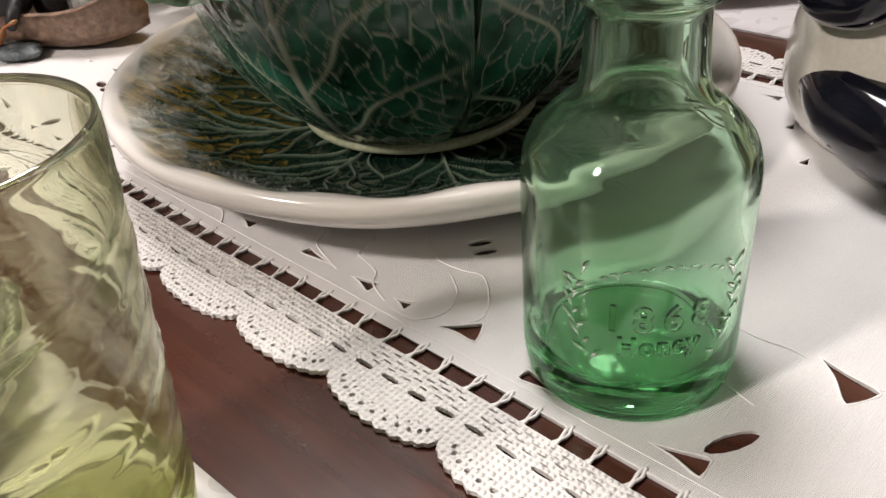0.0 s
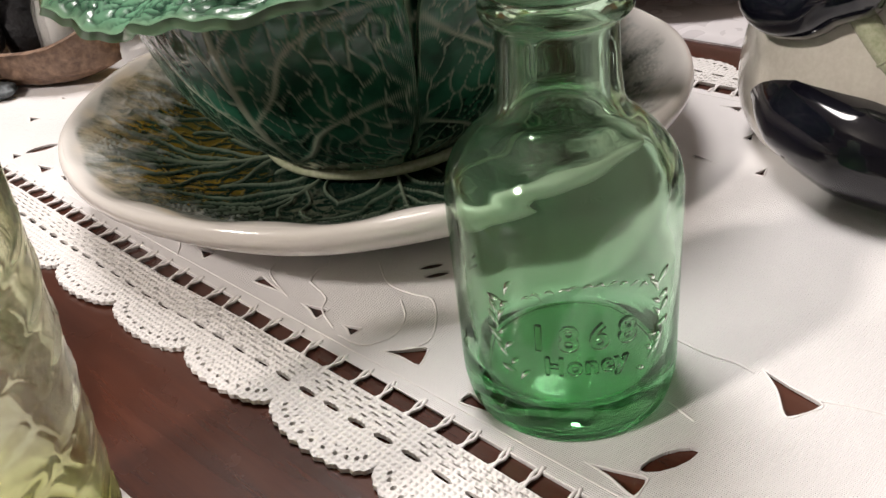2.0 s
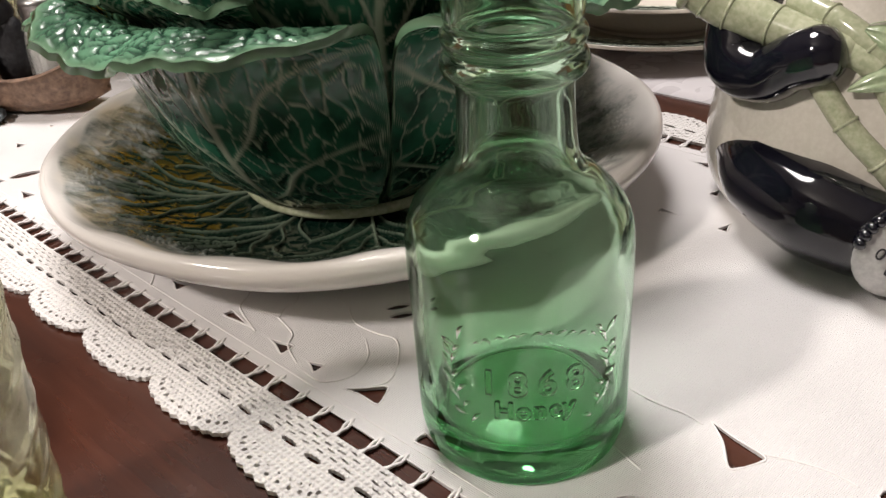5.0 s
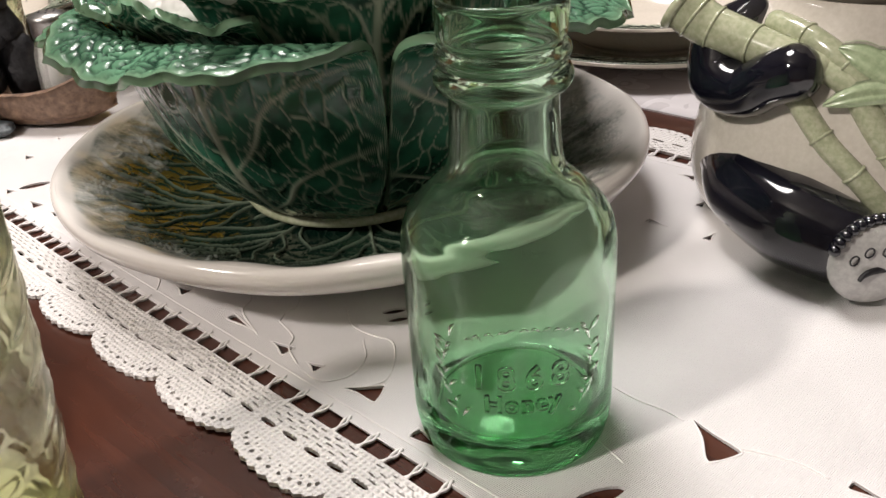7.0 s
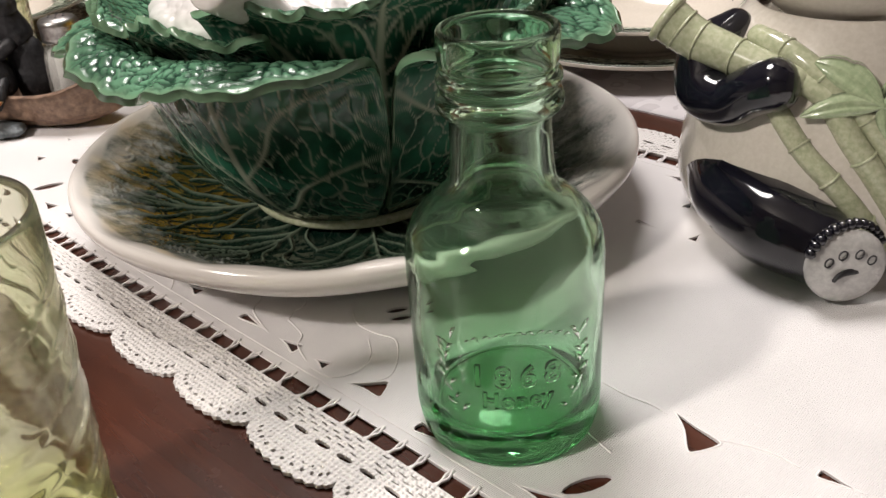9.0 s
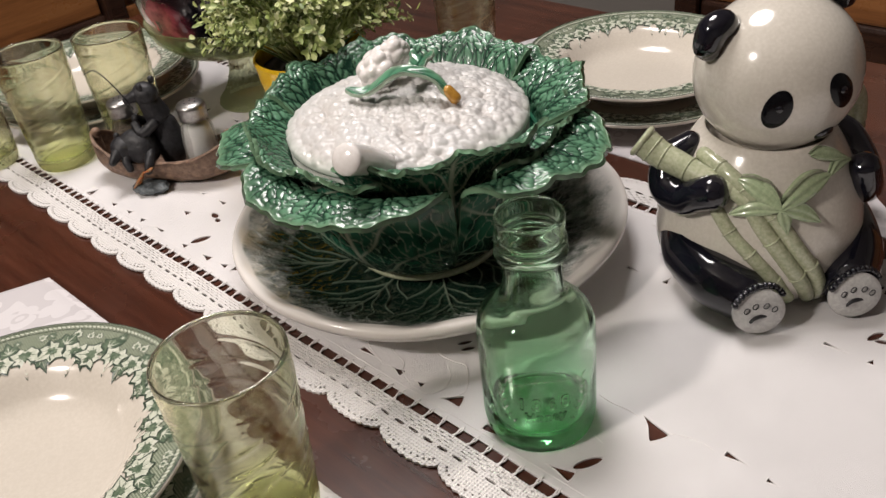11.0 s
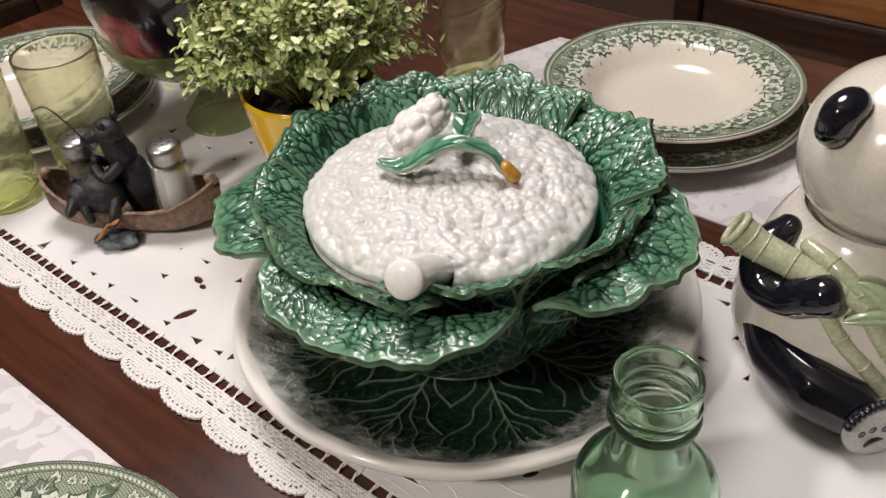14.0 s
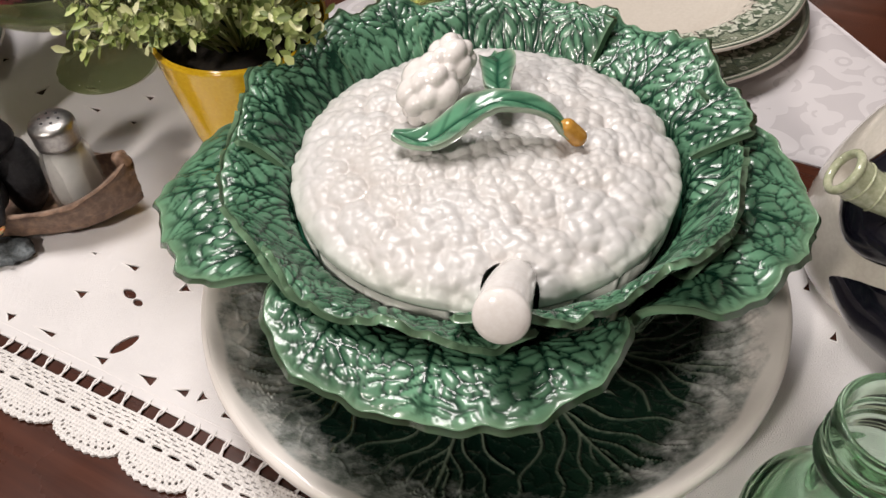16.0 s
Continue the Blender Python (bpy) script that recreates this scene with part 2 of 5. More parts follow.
def platter_glaze():
    """Dark leaf glaze in the well, thinning to a smoky mottled border and a white rim."""
    m, t, p = nodes_of("platter_glaze")
    co = node(t, "TexCoord").outputs["Object"]
    n = noise_of(t, 60.0, 9.0, 0.68)
    side = node(t, "Math", i0=node(t, "SeparateXYZ", Vector=co).outputs["X"])
    side.operation = "ABSOLUTE"
    drift = node(t, "Math", i0=side.outputs[0], i1=0.95)
    drift.operation = "MULTIPLY_ADD"
    drift.inputs[2].default_value = -0.075
    east = node(t, "Math", i0=node(t, "SeparateXYZ", Vector=co).outputs["X"], i1=0.0)
    east.operation = "MAXIMUM"
    lop = node(t, "Math", i0=east.outputs[0], i1=0.55)
    lop.operation = "MULTIPLY_ADD"
    t.links.new(drift.outputs[0], lop.inputs[2])
    spread = node(t, "Math", i0=attr(t, "radius"), i1=lop.outputs[0])
    spread.operation = "ADD"
    f = node(t, "Math", i0=n, i1=0.55)
    f.operation = "MULTIPLY_ADD"
    t.links.new(spread.outputs[0], f.inputs[2])
    green = blend(t, ramp(t, noise_of(t, 22.0), [(0.42, (0, 0, 0)), (0.66, (1, 1, 1))]), (0.004, 0.015, 0.010), (0.012, 0.034, 0.020))
    green = blend(t, ramp(t, noise_of(t, 60.0, 3.0), [(0.60, (0, 0, 0)), (0.70, (0.06, 0.06, 0.06))]), green, (0.06, 0.055, 0.012))
    vein_or_crease = blend(t, attr(t, "vein_or_crease"), green, (0.16, 0.20, 0.145))
    smoke = blend(t, ramp(t, noise_of(t, 70.0, 6.0), [(0.38, (0, 0, 0)), (0.62, (1, 1, 1))]), (0.16, 0.18, 0.16), (0.52, 0.53, 0.51))
    col = blend(t, ramp(t, f.outputs[0], [(1.04, (0, 0, 0)), (1.10, (1, 1, 1))]), vein_or_crease, smoke)
    half = node(t, "Math", i0=f.outputs[0], i1=0.5)
    half.operation = "MULTIPLY"
    t.links.new(half.outputs[0], col.node.inputs[0])
    k = ramp(t, half.outputs[0], [(0.530, (0, 0, 0)), (0.600, (1, 1, 1))])
    t.links.new(k, col.node.inputs[0])
    k2 = ramp(t, half.outputs[0], [(0.605, (0, 0, 0)), (0.670, (1, 1, 1))])
    col = blend(t, k2, col, (0.74, 0.70, 0.66))
    col = blend(t, attr(t, "rim"), col, (0.74, 0.70, 0.66))
    t.links.new(col, p.inputs["Base Color"])
    p.inputs["Roughness"].default_value, p.inputs["Coat Weight"].default_value = 0.17, 0.25
    bump(t, p, noise_of(t, 300.0), 0.2, 0.0005)
    return m


def plate_rim_glaze():
    """Sage green transfer ground with fine hatching."""
    m, t, p = nodes_of("sage_rim_glaze")
    co = node(t, "TexCoord").outputs["Object"]
    lines = []
    for turn in (35, -40):
        lines.append(node(t, "TexWave", Vector=node(t, "Mapping", Vector=co, Rotation=(0, 0, radians(turn))).outputs[0], Scale=190.0, Distortion=0.3).outputs["Fac"])
    w = node(t, "Math", i0=lines[0], i1=lines[1])
    w.operation = "MULTIPLY"
    col = blend(t, ramp(t, w.outputs[0], [(0.1, (0, 0, 0)), (0.6, (1, 1, 1))]), (0.14, 0.17, 0.115), (0.42, 0.45, 0.35))
    col = blend(t, ramp(t, noise_of(t, 30.0), [(0.4, (0, 0, 0)), (0.8, (0.4, 0.4, 0.4))]), col, (0.31, 0.34, 0.26))
    t.links.new(col, p.inputs["Base Color"])
    p.inputs["Roughness"].default_value, p.inputs["Coat Weight"].default_value = 0.14, 0.5
    return m


def damask():
    m, t, p = nodes_of("white_damask")
    co = node(t, "TexCoord").outputs["Object"]
    warp = node(t, "TexNoise", Vector=co, Scale=14.0, Detail=1.0)
    mixv = node(t, "MixRGB", Fac=0.03)
    t.links.new(co, mixv.inputs[1])
    t.links.new(warp.outputs["Color"], mixv.inputs[2])

    def calc(kind, *values):
        n = node(t, "Math", **{"i%d" % k: v for k, v in enumerate(values)})
        n.operation = kind
        return n.outputs[0]

    def blooms(scale, petals, size):
        """Open woven blossoms with round petals, one to a cell."""
        v = node(t, "TexVoronoi", Vector=mixv.outputs[0], Scale=scale, Randomness=0.75)
        v.voronoi_dimensions = "2D"
        big = node(t, "Mapping", Vector=mixv.outputs[0], Scale=(scale,) * 3).outputs[0]
        away = node(t, "VectorMath", i0=big, i1=node(t, "Mapping", Vector=v.outputs["Position"], Scale=(scale,) * 3).outputs[0])
        away.operation = "SUBTRACT"
        xyz = node(t, "SeparateXYZ", Vector=away.outputs[0])
        wave = calc("ABSOLUTE", calc("COSINE", calc("MULTIPLY", calc("ARCTAN2", xyz.outputs["Y"], xyz.outputs["X"]), petals / 2)))
        reach = calc("MULTIPLY", calc("ADD", calc("MULTIPLY", wave, 0.5), 0.5), size)
        edge = calc("SUBTRACT", reach, v.outputs["Distance"])
        inside = calc("GREATER_THAN", edge, 0.0)
        heart = calc("LESS_THAN", calc("ABSOLUTE", calc("SUBTRACT", v.outputs["Distance"], size * 0.28)), 0.03)
        return calc("MULTIPLY", inside, calc("SUBTRACT", 1.0, heart))

    scroll = calc("LESS_THAN", calc("ABSOLUTE", calc("SUBTRACT", noise_of(t, 16.0, 1.0), 0.5)), 0.030)
    f = calc("SUBTRACT", 1.0, calc("MAXIMUM", calc("MAXIMUM", blooms(13.0, 5, 0.42), blooms(21.0, 3, 0.36)), scroll))
    t.links.new(blend(t, f, (0.64, 0.61, 0.62), (0.53, 0.50, 0.51)), p.inputs["Base Color"])
    t.links.new(blend(t, f, (0.45,) * 3, (0.8,) * 3), p.inputs["Roughness"])
    w = node(t, "TexWave", Vector=co, Scale=500.0)
    bump(t, p, w.outputs["Fac"], 0.25, 0.0002)
    return m


def foliage():
    m, t, p = nodes_of("boxwood_leaf")
    g = t.nodes.new("ShaderNodeNewGeometry")
    col = ramp(t, g.outputs["Random Per Island"], [(0.0, (0.085, 0.13, 0.026)), (0.3, (0.24, 0.30, 0.08)), (0.65, (0.50, 0.55, 0.22)), (1.0, (0.76, 0.76, 0.48))])
    t.links.new(col, p.inputs["Base Color"])
    p.inputs["Roughness"].default_value = 0.5
    return m


def painted_bowl():
    m, t, p = nodes_of("painted_dark_glass")
    v = node(t, "TexVoronoi", Vector=node(t, "TexCoord").outputs["Object"], Scale=11.0)
    petals = noise_of(t, 55.0, 4.0)
    rose = ramp(t, petals, [(0.4, (0.11, 0.008, 0.02)), (0.6, (0.34, 0.045, 0.075))])
    leaf = blend(t, petals, (0.10, 0.09, 0.02), (0.30, 0.26, 0.06))
    kind = ramp(t, v.outputs["Color"], [(0.60, (0, 0, 0)), (0.62, (1, 1, 1))])
    spot = ramp(t, v.outputs["Distance"], [(0.50, (1, 1, 1)), (0.58, (0, 0, 0))])
    col = blend(t, spot, (0.006, 0.005, 0.008), blend(t, kind, rose, leaf))
    t.links.new(col, p.inputs["Base Color"])
    p.inputs["Roughness"].default_value, p.inputs["Coat Weight"].default_value = 0.15, 0.6
    return m


M_CAULI, M_PLATTER, M_SAGE, M_DAMASK = cauliflower_glaze(), platter_glaze(), plate_rim_glaze(), damask()
M_FOLIAGE, M_PAINTED = foliage(), painted_bowl()

from mathutils import geometry

# ---- shaping ----


def mesh_of(name, verts, faces, smooth=True, attributes=None, indices=None):
    me = bpy.data.meshes.new(name)
    me.from_pydata([tuple(map(float, v)) for v in verts], [], [tuple(map(int, f)) for f in faces])
    if smooth:
        me.polygons.foreach_set("use_smooth", [True] * len(me.polygons))
    for key, values in (attributes or {}).items():
        me.attributes.new(key, "FLOAT", "POINT").data.foreach_set("value", np.asarray(values, np.float32).ravel())
    if indices is not None:
        me.polygons.foreach_set("material_index", [int(i) for i in indices])
    me.update()
    return me


def thing(name, m, label, category, group="", kind=""):
    ob = new(name)
    ob.matrix_basis = m
    ob.empty_display_size = 0.02
    return tagged(ob, label, category, group, kind)


def part(name, me, material, parent=None, label="", m=None):
    ob = new(name, me)
    for one in material if isinstance(material, (list, tuple)) else [material]:
        me.materials.append(one)
    if parent is not None:
        ob.parent = parent
    if m is not None:
        ob.matrix_basis = m
    return tagged(ob, label) if label else ob


def grid_faces(n, m, wrap=False, start=0, flip=False):
    out = []
    for i in range(n - 1):
        for j in range(m if wrap else m - 1):
            k = (j + 1) % m
            f = (start + i * m + j, start + i * m + k, start + (i + 1) * m + k, start + (i + 1) * m + j)
            out.append(f[::-1] if flip else f)
    return out


def spline(points, n):
    """Points along a smooth curve through the given ones."""
    p = np.array(points, float)
    p = np.vstack([2 * p[0] - p[1], p, 2 * p[-1] - p[-2]])
    out = []
    for x in np.linspace(0, len(points) - 1 - 1e-9, n):
        i, f = int(x), x - int(x)
        a, b, c, d = p[i], p[i + 1], p[i + 2], p[i + 3]
        out.append(0.5 * (2 * b + (c - a) * f + (2 * a - 5 * b + 4 * c - d) * f**2 + (3 * b - a - 3 * c + d) * f**3))
    return np.array(out)


def lathe(name, profile, seg=64, dense=0, wobble=None):
    """A turned form from (r, z) pairs, in order round its section."""
    prof = spline(profile, dense) if dense else np.array(profile, float)
    prof[:, 0] = np.maximum(prof[:, 0], 0.00005)
    th = np.linspace(0, 2 * np.pi, seg, endpoint=False)
    r, z = prof[:, :1] * np.ones(seg), prof[:, 1:] * np.ones(seg)
    if wobble:
        r, z = wobble(r, z, th[None, :] * np.ones_like(r))
    v = np.stack([r * np.cos(th), r * np.sin(th), z], -1).reshape(-1, 3)
    n = len(prof)
    faces = grid_faces(n, seg, True)
    return mesh_of(name, v, faces)


def tube_data(points, radii, seg=16, n=24, squash=1.0, caps=True, up=(0, 0, 1), open_end=False, blunt=0.8):
    """A tube through points with changing radius and rounded ends."""
    p = spline(points, n)
    r = np.interp(np.linspace(0, 1, n), np.linspace(0, 1, len(radii)), radii)
    t = np.gradient(p, axis=0)
    t /= np.linalg.norm(t, axis=1)[:, None]
    side = np.cross(t, np.array(up, float))
    side[np.linalg.norm(side, axis=1) < 1e-6] = (1, 0, 0)
    side /= np.linalg.norm(side, axis=1)[:, None]
    top = np.cross(side, t)
    th = np.linspace(0, 2 * np.pi, seg, endpoint=False)
    rings = []

    def ring(c, s, u, rad):
        rings.append(c + rad * (np.cos(th)[:, None] * s + squash * np.sin(th)[:, None] * u))

    if caps:
        for a in np.radians((88, 65, 42, 20)):
            ring(p[0] - t[0] * r[0] * np.sin(a) * 0.8, side[0], top[0], r[0] * np.cos(a))
    for i in range(n):
        ring(p[i], side[i], top[i], r[i])
    if caps and not open_end:
        for a in np.radians((20, 42, 65, 88)):
            ring(p[-1] + t[-1] * r[-1] * np.sin(a) * blunt, side[-1], top[-1], r[-1] * np.cos(a))
    v = np.concatenate(rings)
    f = grid_faces(len(rings), seg, True)
    f += [tuple(range(seg))[::-1]] + ([] if open_end else [tuple(range(len(v) - seg, len(v)))])
    return v, f


def tube(name, points, radii, seg=16, n=24, squash=1.0, caps=True, up=(0, 0, 1)):
    return mesh_of(name, *tube_data(points, radii, seg, n, squash, caps, up))


def joined(name, pieces, smooth=True):
    vs, fs, k = [], [], 0
    for v, f in pieces:
        vs.append(np.asarray(v, float))
        fs += [tuple(i + k for i in one) for one in f]
        k += len(v)
    return mesh_of(name, np.concatenate(vs), fs, smooth)


def ball_data(centre, radii, seg=28, rings=18, turn=None, lump=0.0, lump_scale=60.0):
    ph = np.linspace(0.02, np.pi - 0.02, rings)
    th = np.linspace(0, 2 * np.pi, seg, endpoint=False)
    d = np.stack([np.sin(ph)[:, None] * np.cos(th), np.sin(ph)[:, None] * np.sin(th), np.cos(ph)[:, None] * np.ones(seg)], -1).reshape(-1, 3)
    v = d * np.array(radii)
    if lump:
        f1 = np.array([noise.noise(Vector(x * lump_scale)) for x in v])
        v = v * (1 + lump * f1[:, None])
    if turn is not None:
        v = v @ np.array(turn.to_matrix() if hasattr(turn, "to_matrix") else turn).T
    f = grid_faces(rings, seg, True, flip=True)
    f += [tuple(range(seg)), tuple(range(len(v) - seg, len(v)))[::-1]]
    return v + np.array(centre), f


def ball(name, centre, radii, **more):
    return mesh_of(name, *ball_data(centre, radii, **more))


def box_data(x0, x1, y0, y1, z0, z1, bevel=0.004):
    bm = bmesh.new()
    bmesh.ops.create_cube(bm, size=1.0, matrix=Matrix.Translation(((x0 + x1) / 2, (y0 + y1) / 2, (z0 + z1) / 2)) @ Matrix.Diagonal((x1 - x0, y1 - y0, z1 - z0, 1)))
    if bevel:
        bmesh.ops.bevel(bm, geom=bm.edges[:], offset=bevel, segments=2, affect="EDGES", profile=0.6)
    v = [tuple(x.co) for x in bm.verts]
    bm.verts.index_update()
    f = [tuple(x.index for x in face.verts) for face in bm.faces]
    bm.free()
    return v, f


def box(name, *size, bevel=0.004):
    return mesh_of(name, *box_data(*size, bevel=bevel), smooth=False)


def worley(x, y, seed):
    """Nearest and second nearest distances to one jittered point a cell."""
    ix, iy = np.floor(x), np.floor(y)
    f1, f2 = np.full(x.shape, 9.0), np.full(x.shape, 9.0)
    for dx in (-1, 0, 1):
        for dy in (-1, 0, 1):
            cx, cy = ix + dx, iy + dy
            h1 = np.sin(cx * 127.1 + cy * 311.7 + seed * 17.3) * 43758.5453
            h2 = np.sin(cx * 269.5 + cy * 183.3 + seed * 29.1) * 24634.6345
            d = np.hypot(cx + 0.04 + 0.92 * (h1 - np.floor(h1)) - x, cy + 0.04 + 0.92 * (h2 - np.floor(h2)) - y)
            f2 = np.where(d < f1, f1, np.minimum(f2, d))
            f1 = np.minimum(f1, d)
    return f1, f2


def veins(x, y, length, seed, first=0.1, gap=0.2, cell=0.010, fine=0.16, rib=0.0022, lean=50.0, net_weight=0.85, long=1.45, herring=False, slim=0.62):
    """Strength of a leaf's veins at x across and y along from its base."""
    s = np.clip(y / length, 0, 1)
    w = rib * (1.15 - 0.75 * s)
    out = np.exp(-((x / w) ** 2))
    bend = 0.0016 * np.sin(y * 190 + seed)
    for side in (-1, 1):
        for k in range(7):
            start = (first + gap * (k + (0.37 if side > 0 else 0.0))) * length
            xs, ys = x * side, y - start
            a = radians(lean - 4 * k)
            d = np.abs(ys * np.sin(a) - xs * np.cos(a) + bend + 4.0 * xs * np.abs(xs))
            on = (xs > -0.001) & (ys > -0.002)
            out = np.maximum(out, np.where(on, np.exp(-((d / (w * slim)) ** 2)) * np.clip(1.15 - 9 * xs, 0.25, 1), 0))
    if herring:
        a = radians(lean)
        across, along = np.abs(x) * np.cos(a) - y * np.sin(a), y * np.cos(a) + np.abs(x) * np.sin(a)
        f1, f2 = worley(across / cell + 40 * np.sign(x) + 0.18 * np.sin(along * 240), along / (cell * long) + 0.15 * np.sin(across * 300 + seed), seed)
    else:
        f1, f2 = worley(x / cell + 0.25 * np.sin(y * 260), y / (cell * long) + 0.2 * np.sin(x * 300 + seed), seed)
    net = np.exp(-(((f2 - f1) / fine) ** 2))
    out = np.clip(np.maximum(out, net_weight * net), 0, 1)
    return (out, np.clip((f2 - f1) / 0.55, 0, 1) ** 0.7 * (1 - out)) if herring else out


def leaf_mesh(name, az, half, profile, seed, ruffle=0.006, waves=7.0, cell=0.008, thick=0.0042, ns=124, nw=184, relief=0.0009, taper=0.32, spread=0.75, roll=0.0, fan=False, ribs=21.0):
    """A moulded cabbage leaf that leans against the vessel: cells above, raised veins below, a round lip."""
    prof = spline(profile, 220)
    length = np.linalg.norm(np.diff(prof, axis=0), axis=1).sum()
    w, s0 = np.meshgrid(np.linspace(-1, 1, nw), np.linspace(0, 1, ns))
    edge = 1 - taper * np.abs(w) ** 3.4 + 0.020 * np.sin(11 * w + seed) + 0.011 * np.sin(27 * w + 2 * seed) + 0.005 * np.sin(58 * w + seed)
    if fan:
        edge = np.clip(1 - 0.985 * np.abs(w) ** 2.4, 0, 1) ** 0.46 * (1 + (1 - w**4) * (0.009 * np.sin(11 * w + seed) + 0.010 * np.sin(27 * w + 2 * seed) + 0.004 * np.sin(61 * w + seed)))
    s = s0 * np.clip(edge, 0.16, 1.05) / 1.03
    r, z = (np.interp(s, np.linspace(0, 1, 220), prof[:, c]) for c in (0, 1))
    lift = s**4
    z = z + lift * ruffle * (np.sin(waves * w + seed) + 0.4 * np.sin(2.3 * waves * w + 2 * seed)) + s**10 * 0.0011 * (np.sin(47 * w + seed) + np.sin(29 * w - seed)) + roll * lift * np.abs(w) ** 2
    r = r + lift * ruffle * 0.7 * np.cos(waves * w + 1.7 * seed)
    th = az + half * w * (spread + (1 - spread) * s)
    p = np.stack([r * np.cos(th), r * np.sin(th), z], -1)
    n = np.cross(np.gradient(p, axis=0), np.gradient(p, axis=1))
    n /= np.linalg.norm(n, axis=-1, keepdims=True) + 1e-12
    inward = np.stack([-np.cos(th), -np.sin(th), np.full_like(th, 0.8)], -1)
    if (n * inward).sum() < 0:
        n = -n
    x, y = half * w * (spread + (1 - spread) * s) * np.maximum(r, 0.05), s * length
    turn = half * w * (spread + (1 - spread) * s)
    lobe = radians(ribs)
    which = np.round(turn / lobe)
    xl = (turn - which * lobe) * np.maximum(r, 0.05)
    v, pillow = veins(xl, y + 0.004 * np.sin(which * 2.1), length, seed, first=-0.1, gap=0.17, cell=cell, fine=0.14, rib=0.0015, lean=42.0, net_weight=0.85, long=2.0, herring=True)
    v2 = veins(x, y, length, seed + 3, first=0.02, cell=cell * 1.3, fine=0.085, rib=0.0024, gap=0.17, lean=44.0, net_weight=0.62, slim=0.40)
    border = np.maximum(np.abs(w) ** 60, s0**44)
    top = p + n * (relief * (0.9 * pillow - 0.9 * v) * (1 - border))[..., None]
    under = p - n * (thick + relief * 0.9 * v2 * (1 - border))[..., None]
    vs = [top.reshape(-1, 3), under.reshape(-1, 3)]
    fs = grid_faces(ns, nw) + grid_faces(ns, nw, start=ns * nw, flip=True)
    kind = [0] * ((ns - 1) * (nw - 1)) + [1] * ((ns - 1) * (nw - 1))
    loop = [(i, 0) for i in range(ns)] + [(ns - 1, j) for j in range(1, nw)] + [(i, nw - 1) for i in range(ns - 2, -1, -1)]
    mid = p - n * thick / 2
    c = p[ns // 2, nw // 2]
    lip = []
    for i, j in loop:
        a = p[min(i + 1, ns - 1), j] - p[max(i - 1, 0), j] if i == ns - 1 else p[i, j] - p[i, 1 if j == 0 else nw - 2]
        lip.append(mid[i, j] + a / (np.linalg.norm(a) + 1e-9) * thick * 0.55)
    base = 2 * ns * nw
    vs.append(np.array(lip))
    for k in range(len(loop) - 1):
        (i, j), (i2, j2) = loop[k], loop[k + 1]
        fs.append((i * nw + j, base + k, base + k + 1, i2 * nw + j2))
        fs.append((base + k, ns * nw + i * nw + j, ns * nw + i2 * nw + j2, base + k + 1))
        kind += [0, 0]
    rim = np.clip(border * 1.1, 0, 1).ravel()
    attributes = {"vein_or_crease": np.concatenate([np.clip((v.ravel() - 0.06) / 0.45, 0, 1) * (1 - rim), np.clip((v2.ravel() - 0.20) / 0.5, 0, 1) * (1 - rim), np.zeros(len(lip))]), "rim": np.concatenate([rim * 0.85, rim * 0.5, np.full(len(lip), 0.9)])}
    return mesh_of(name, np.concatenate(vs), fs, True, attributes, kind)


def sheet_data(outline, holes, z=0.0, thick=0.001):
    """A flat piece with openings that go through it, from its outline and those of the openings."""
    loops = [np.array(o, float) for o in [outline] + holes]
    pts, edges = [], []
    for loop in loops:
        k = len(pts)
        pts += [Vector((a, b)) for a, b in loop]
        edges += [(k + i, k + (i + 1) % len(loop)) for i in range(len(loop))]
    v, _, f, *_ = geometry.delaunay_2d_cdt(pts, edges, [], 0, 1e-7)
    v = np.array([tuple(x) for x in v])
    f = np.array([tuple(x) for x in f])
    c = v[f].mean(1)
    inside = np.zeros(len(c), int)
    for loop in loops:
        a, b = loop, np.roll(loop, -1, 0)
        for (x0, y0), (x1, y1) in zip(a, b):
            if y0 != y1:
                inside += ((y0 > c[:, 1]) != (y1 > c[:, 1])) & (c[:, 0] < (x1 - x0) * (c[:, 1] - y0) / (y1 - y0) + x0)
    f = f[inside % 2 == 1]
    n, once = len(v), {}
    for t in f:
        for a, b in ((t[0], t[1]), (t[1], t[2]), (t[2], t[0])):
            once[(a, b)] = True
    walls = [(a, b, b + n, a + n)[::-1] for a, b in once if (b, a) not in once]
    top = np.c_[v, np.full(n, z + thick)]
    low = np.c_[v, np.full(n, z)]
    faces = [tuple(t) for t in f] + [(t[2] + n, t[1] + n, t[0] + n) for t in f] + walls
    return np.concatenate([top, low]), faces

# ---- room and table ----


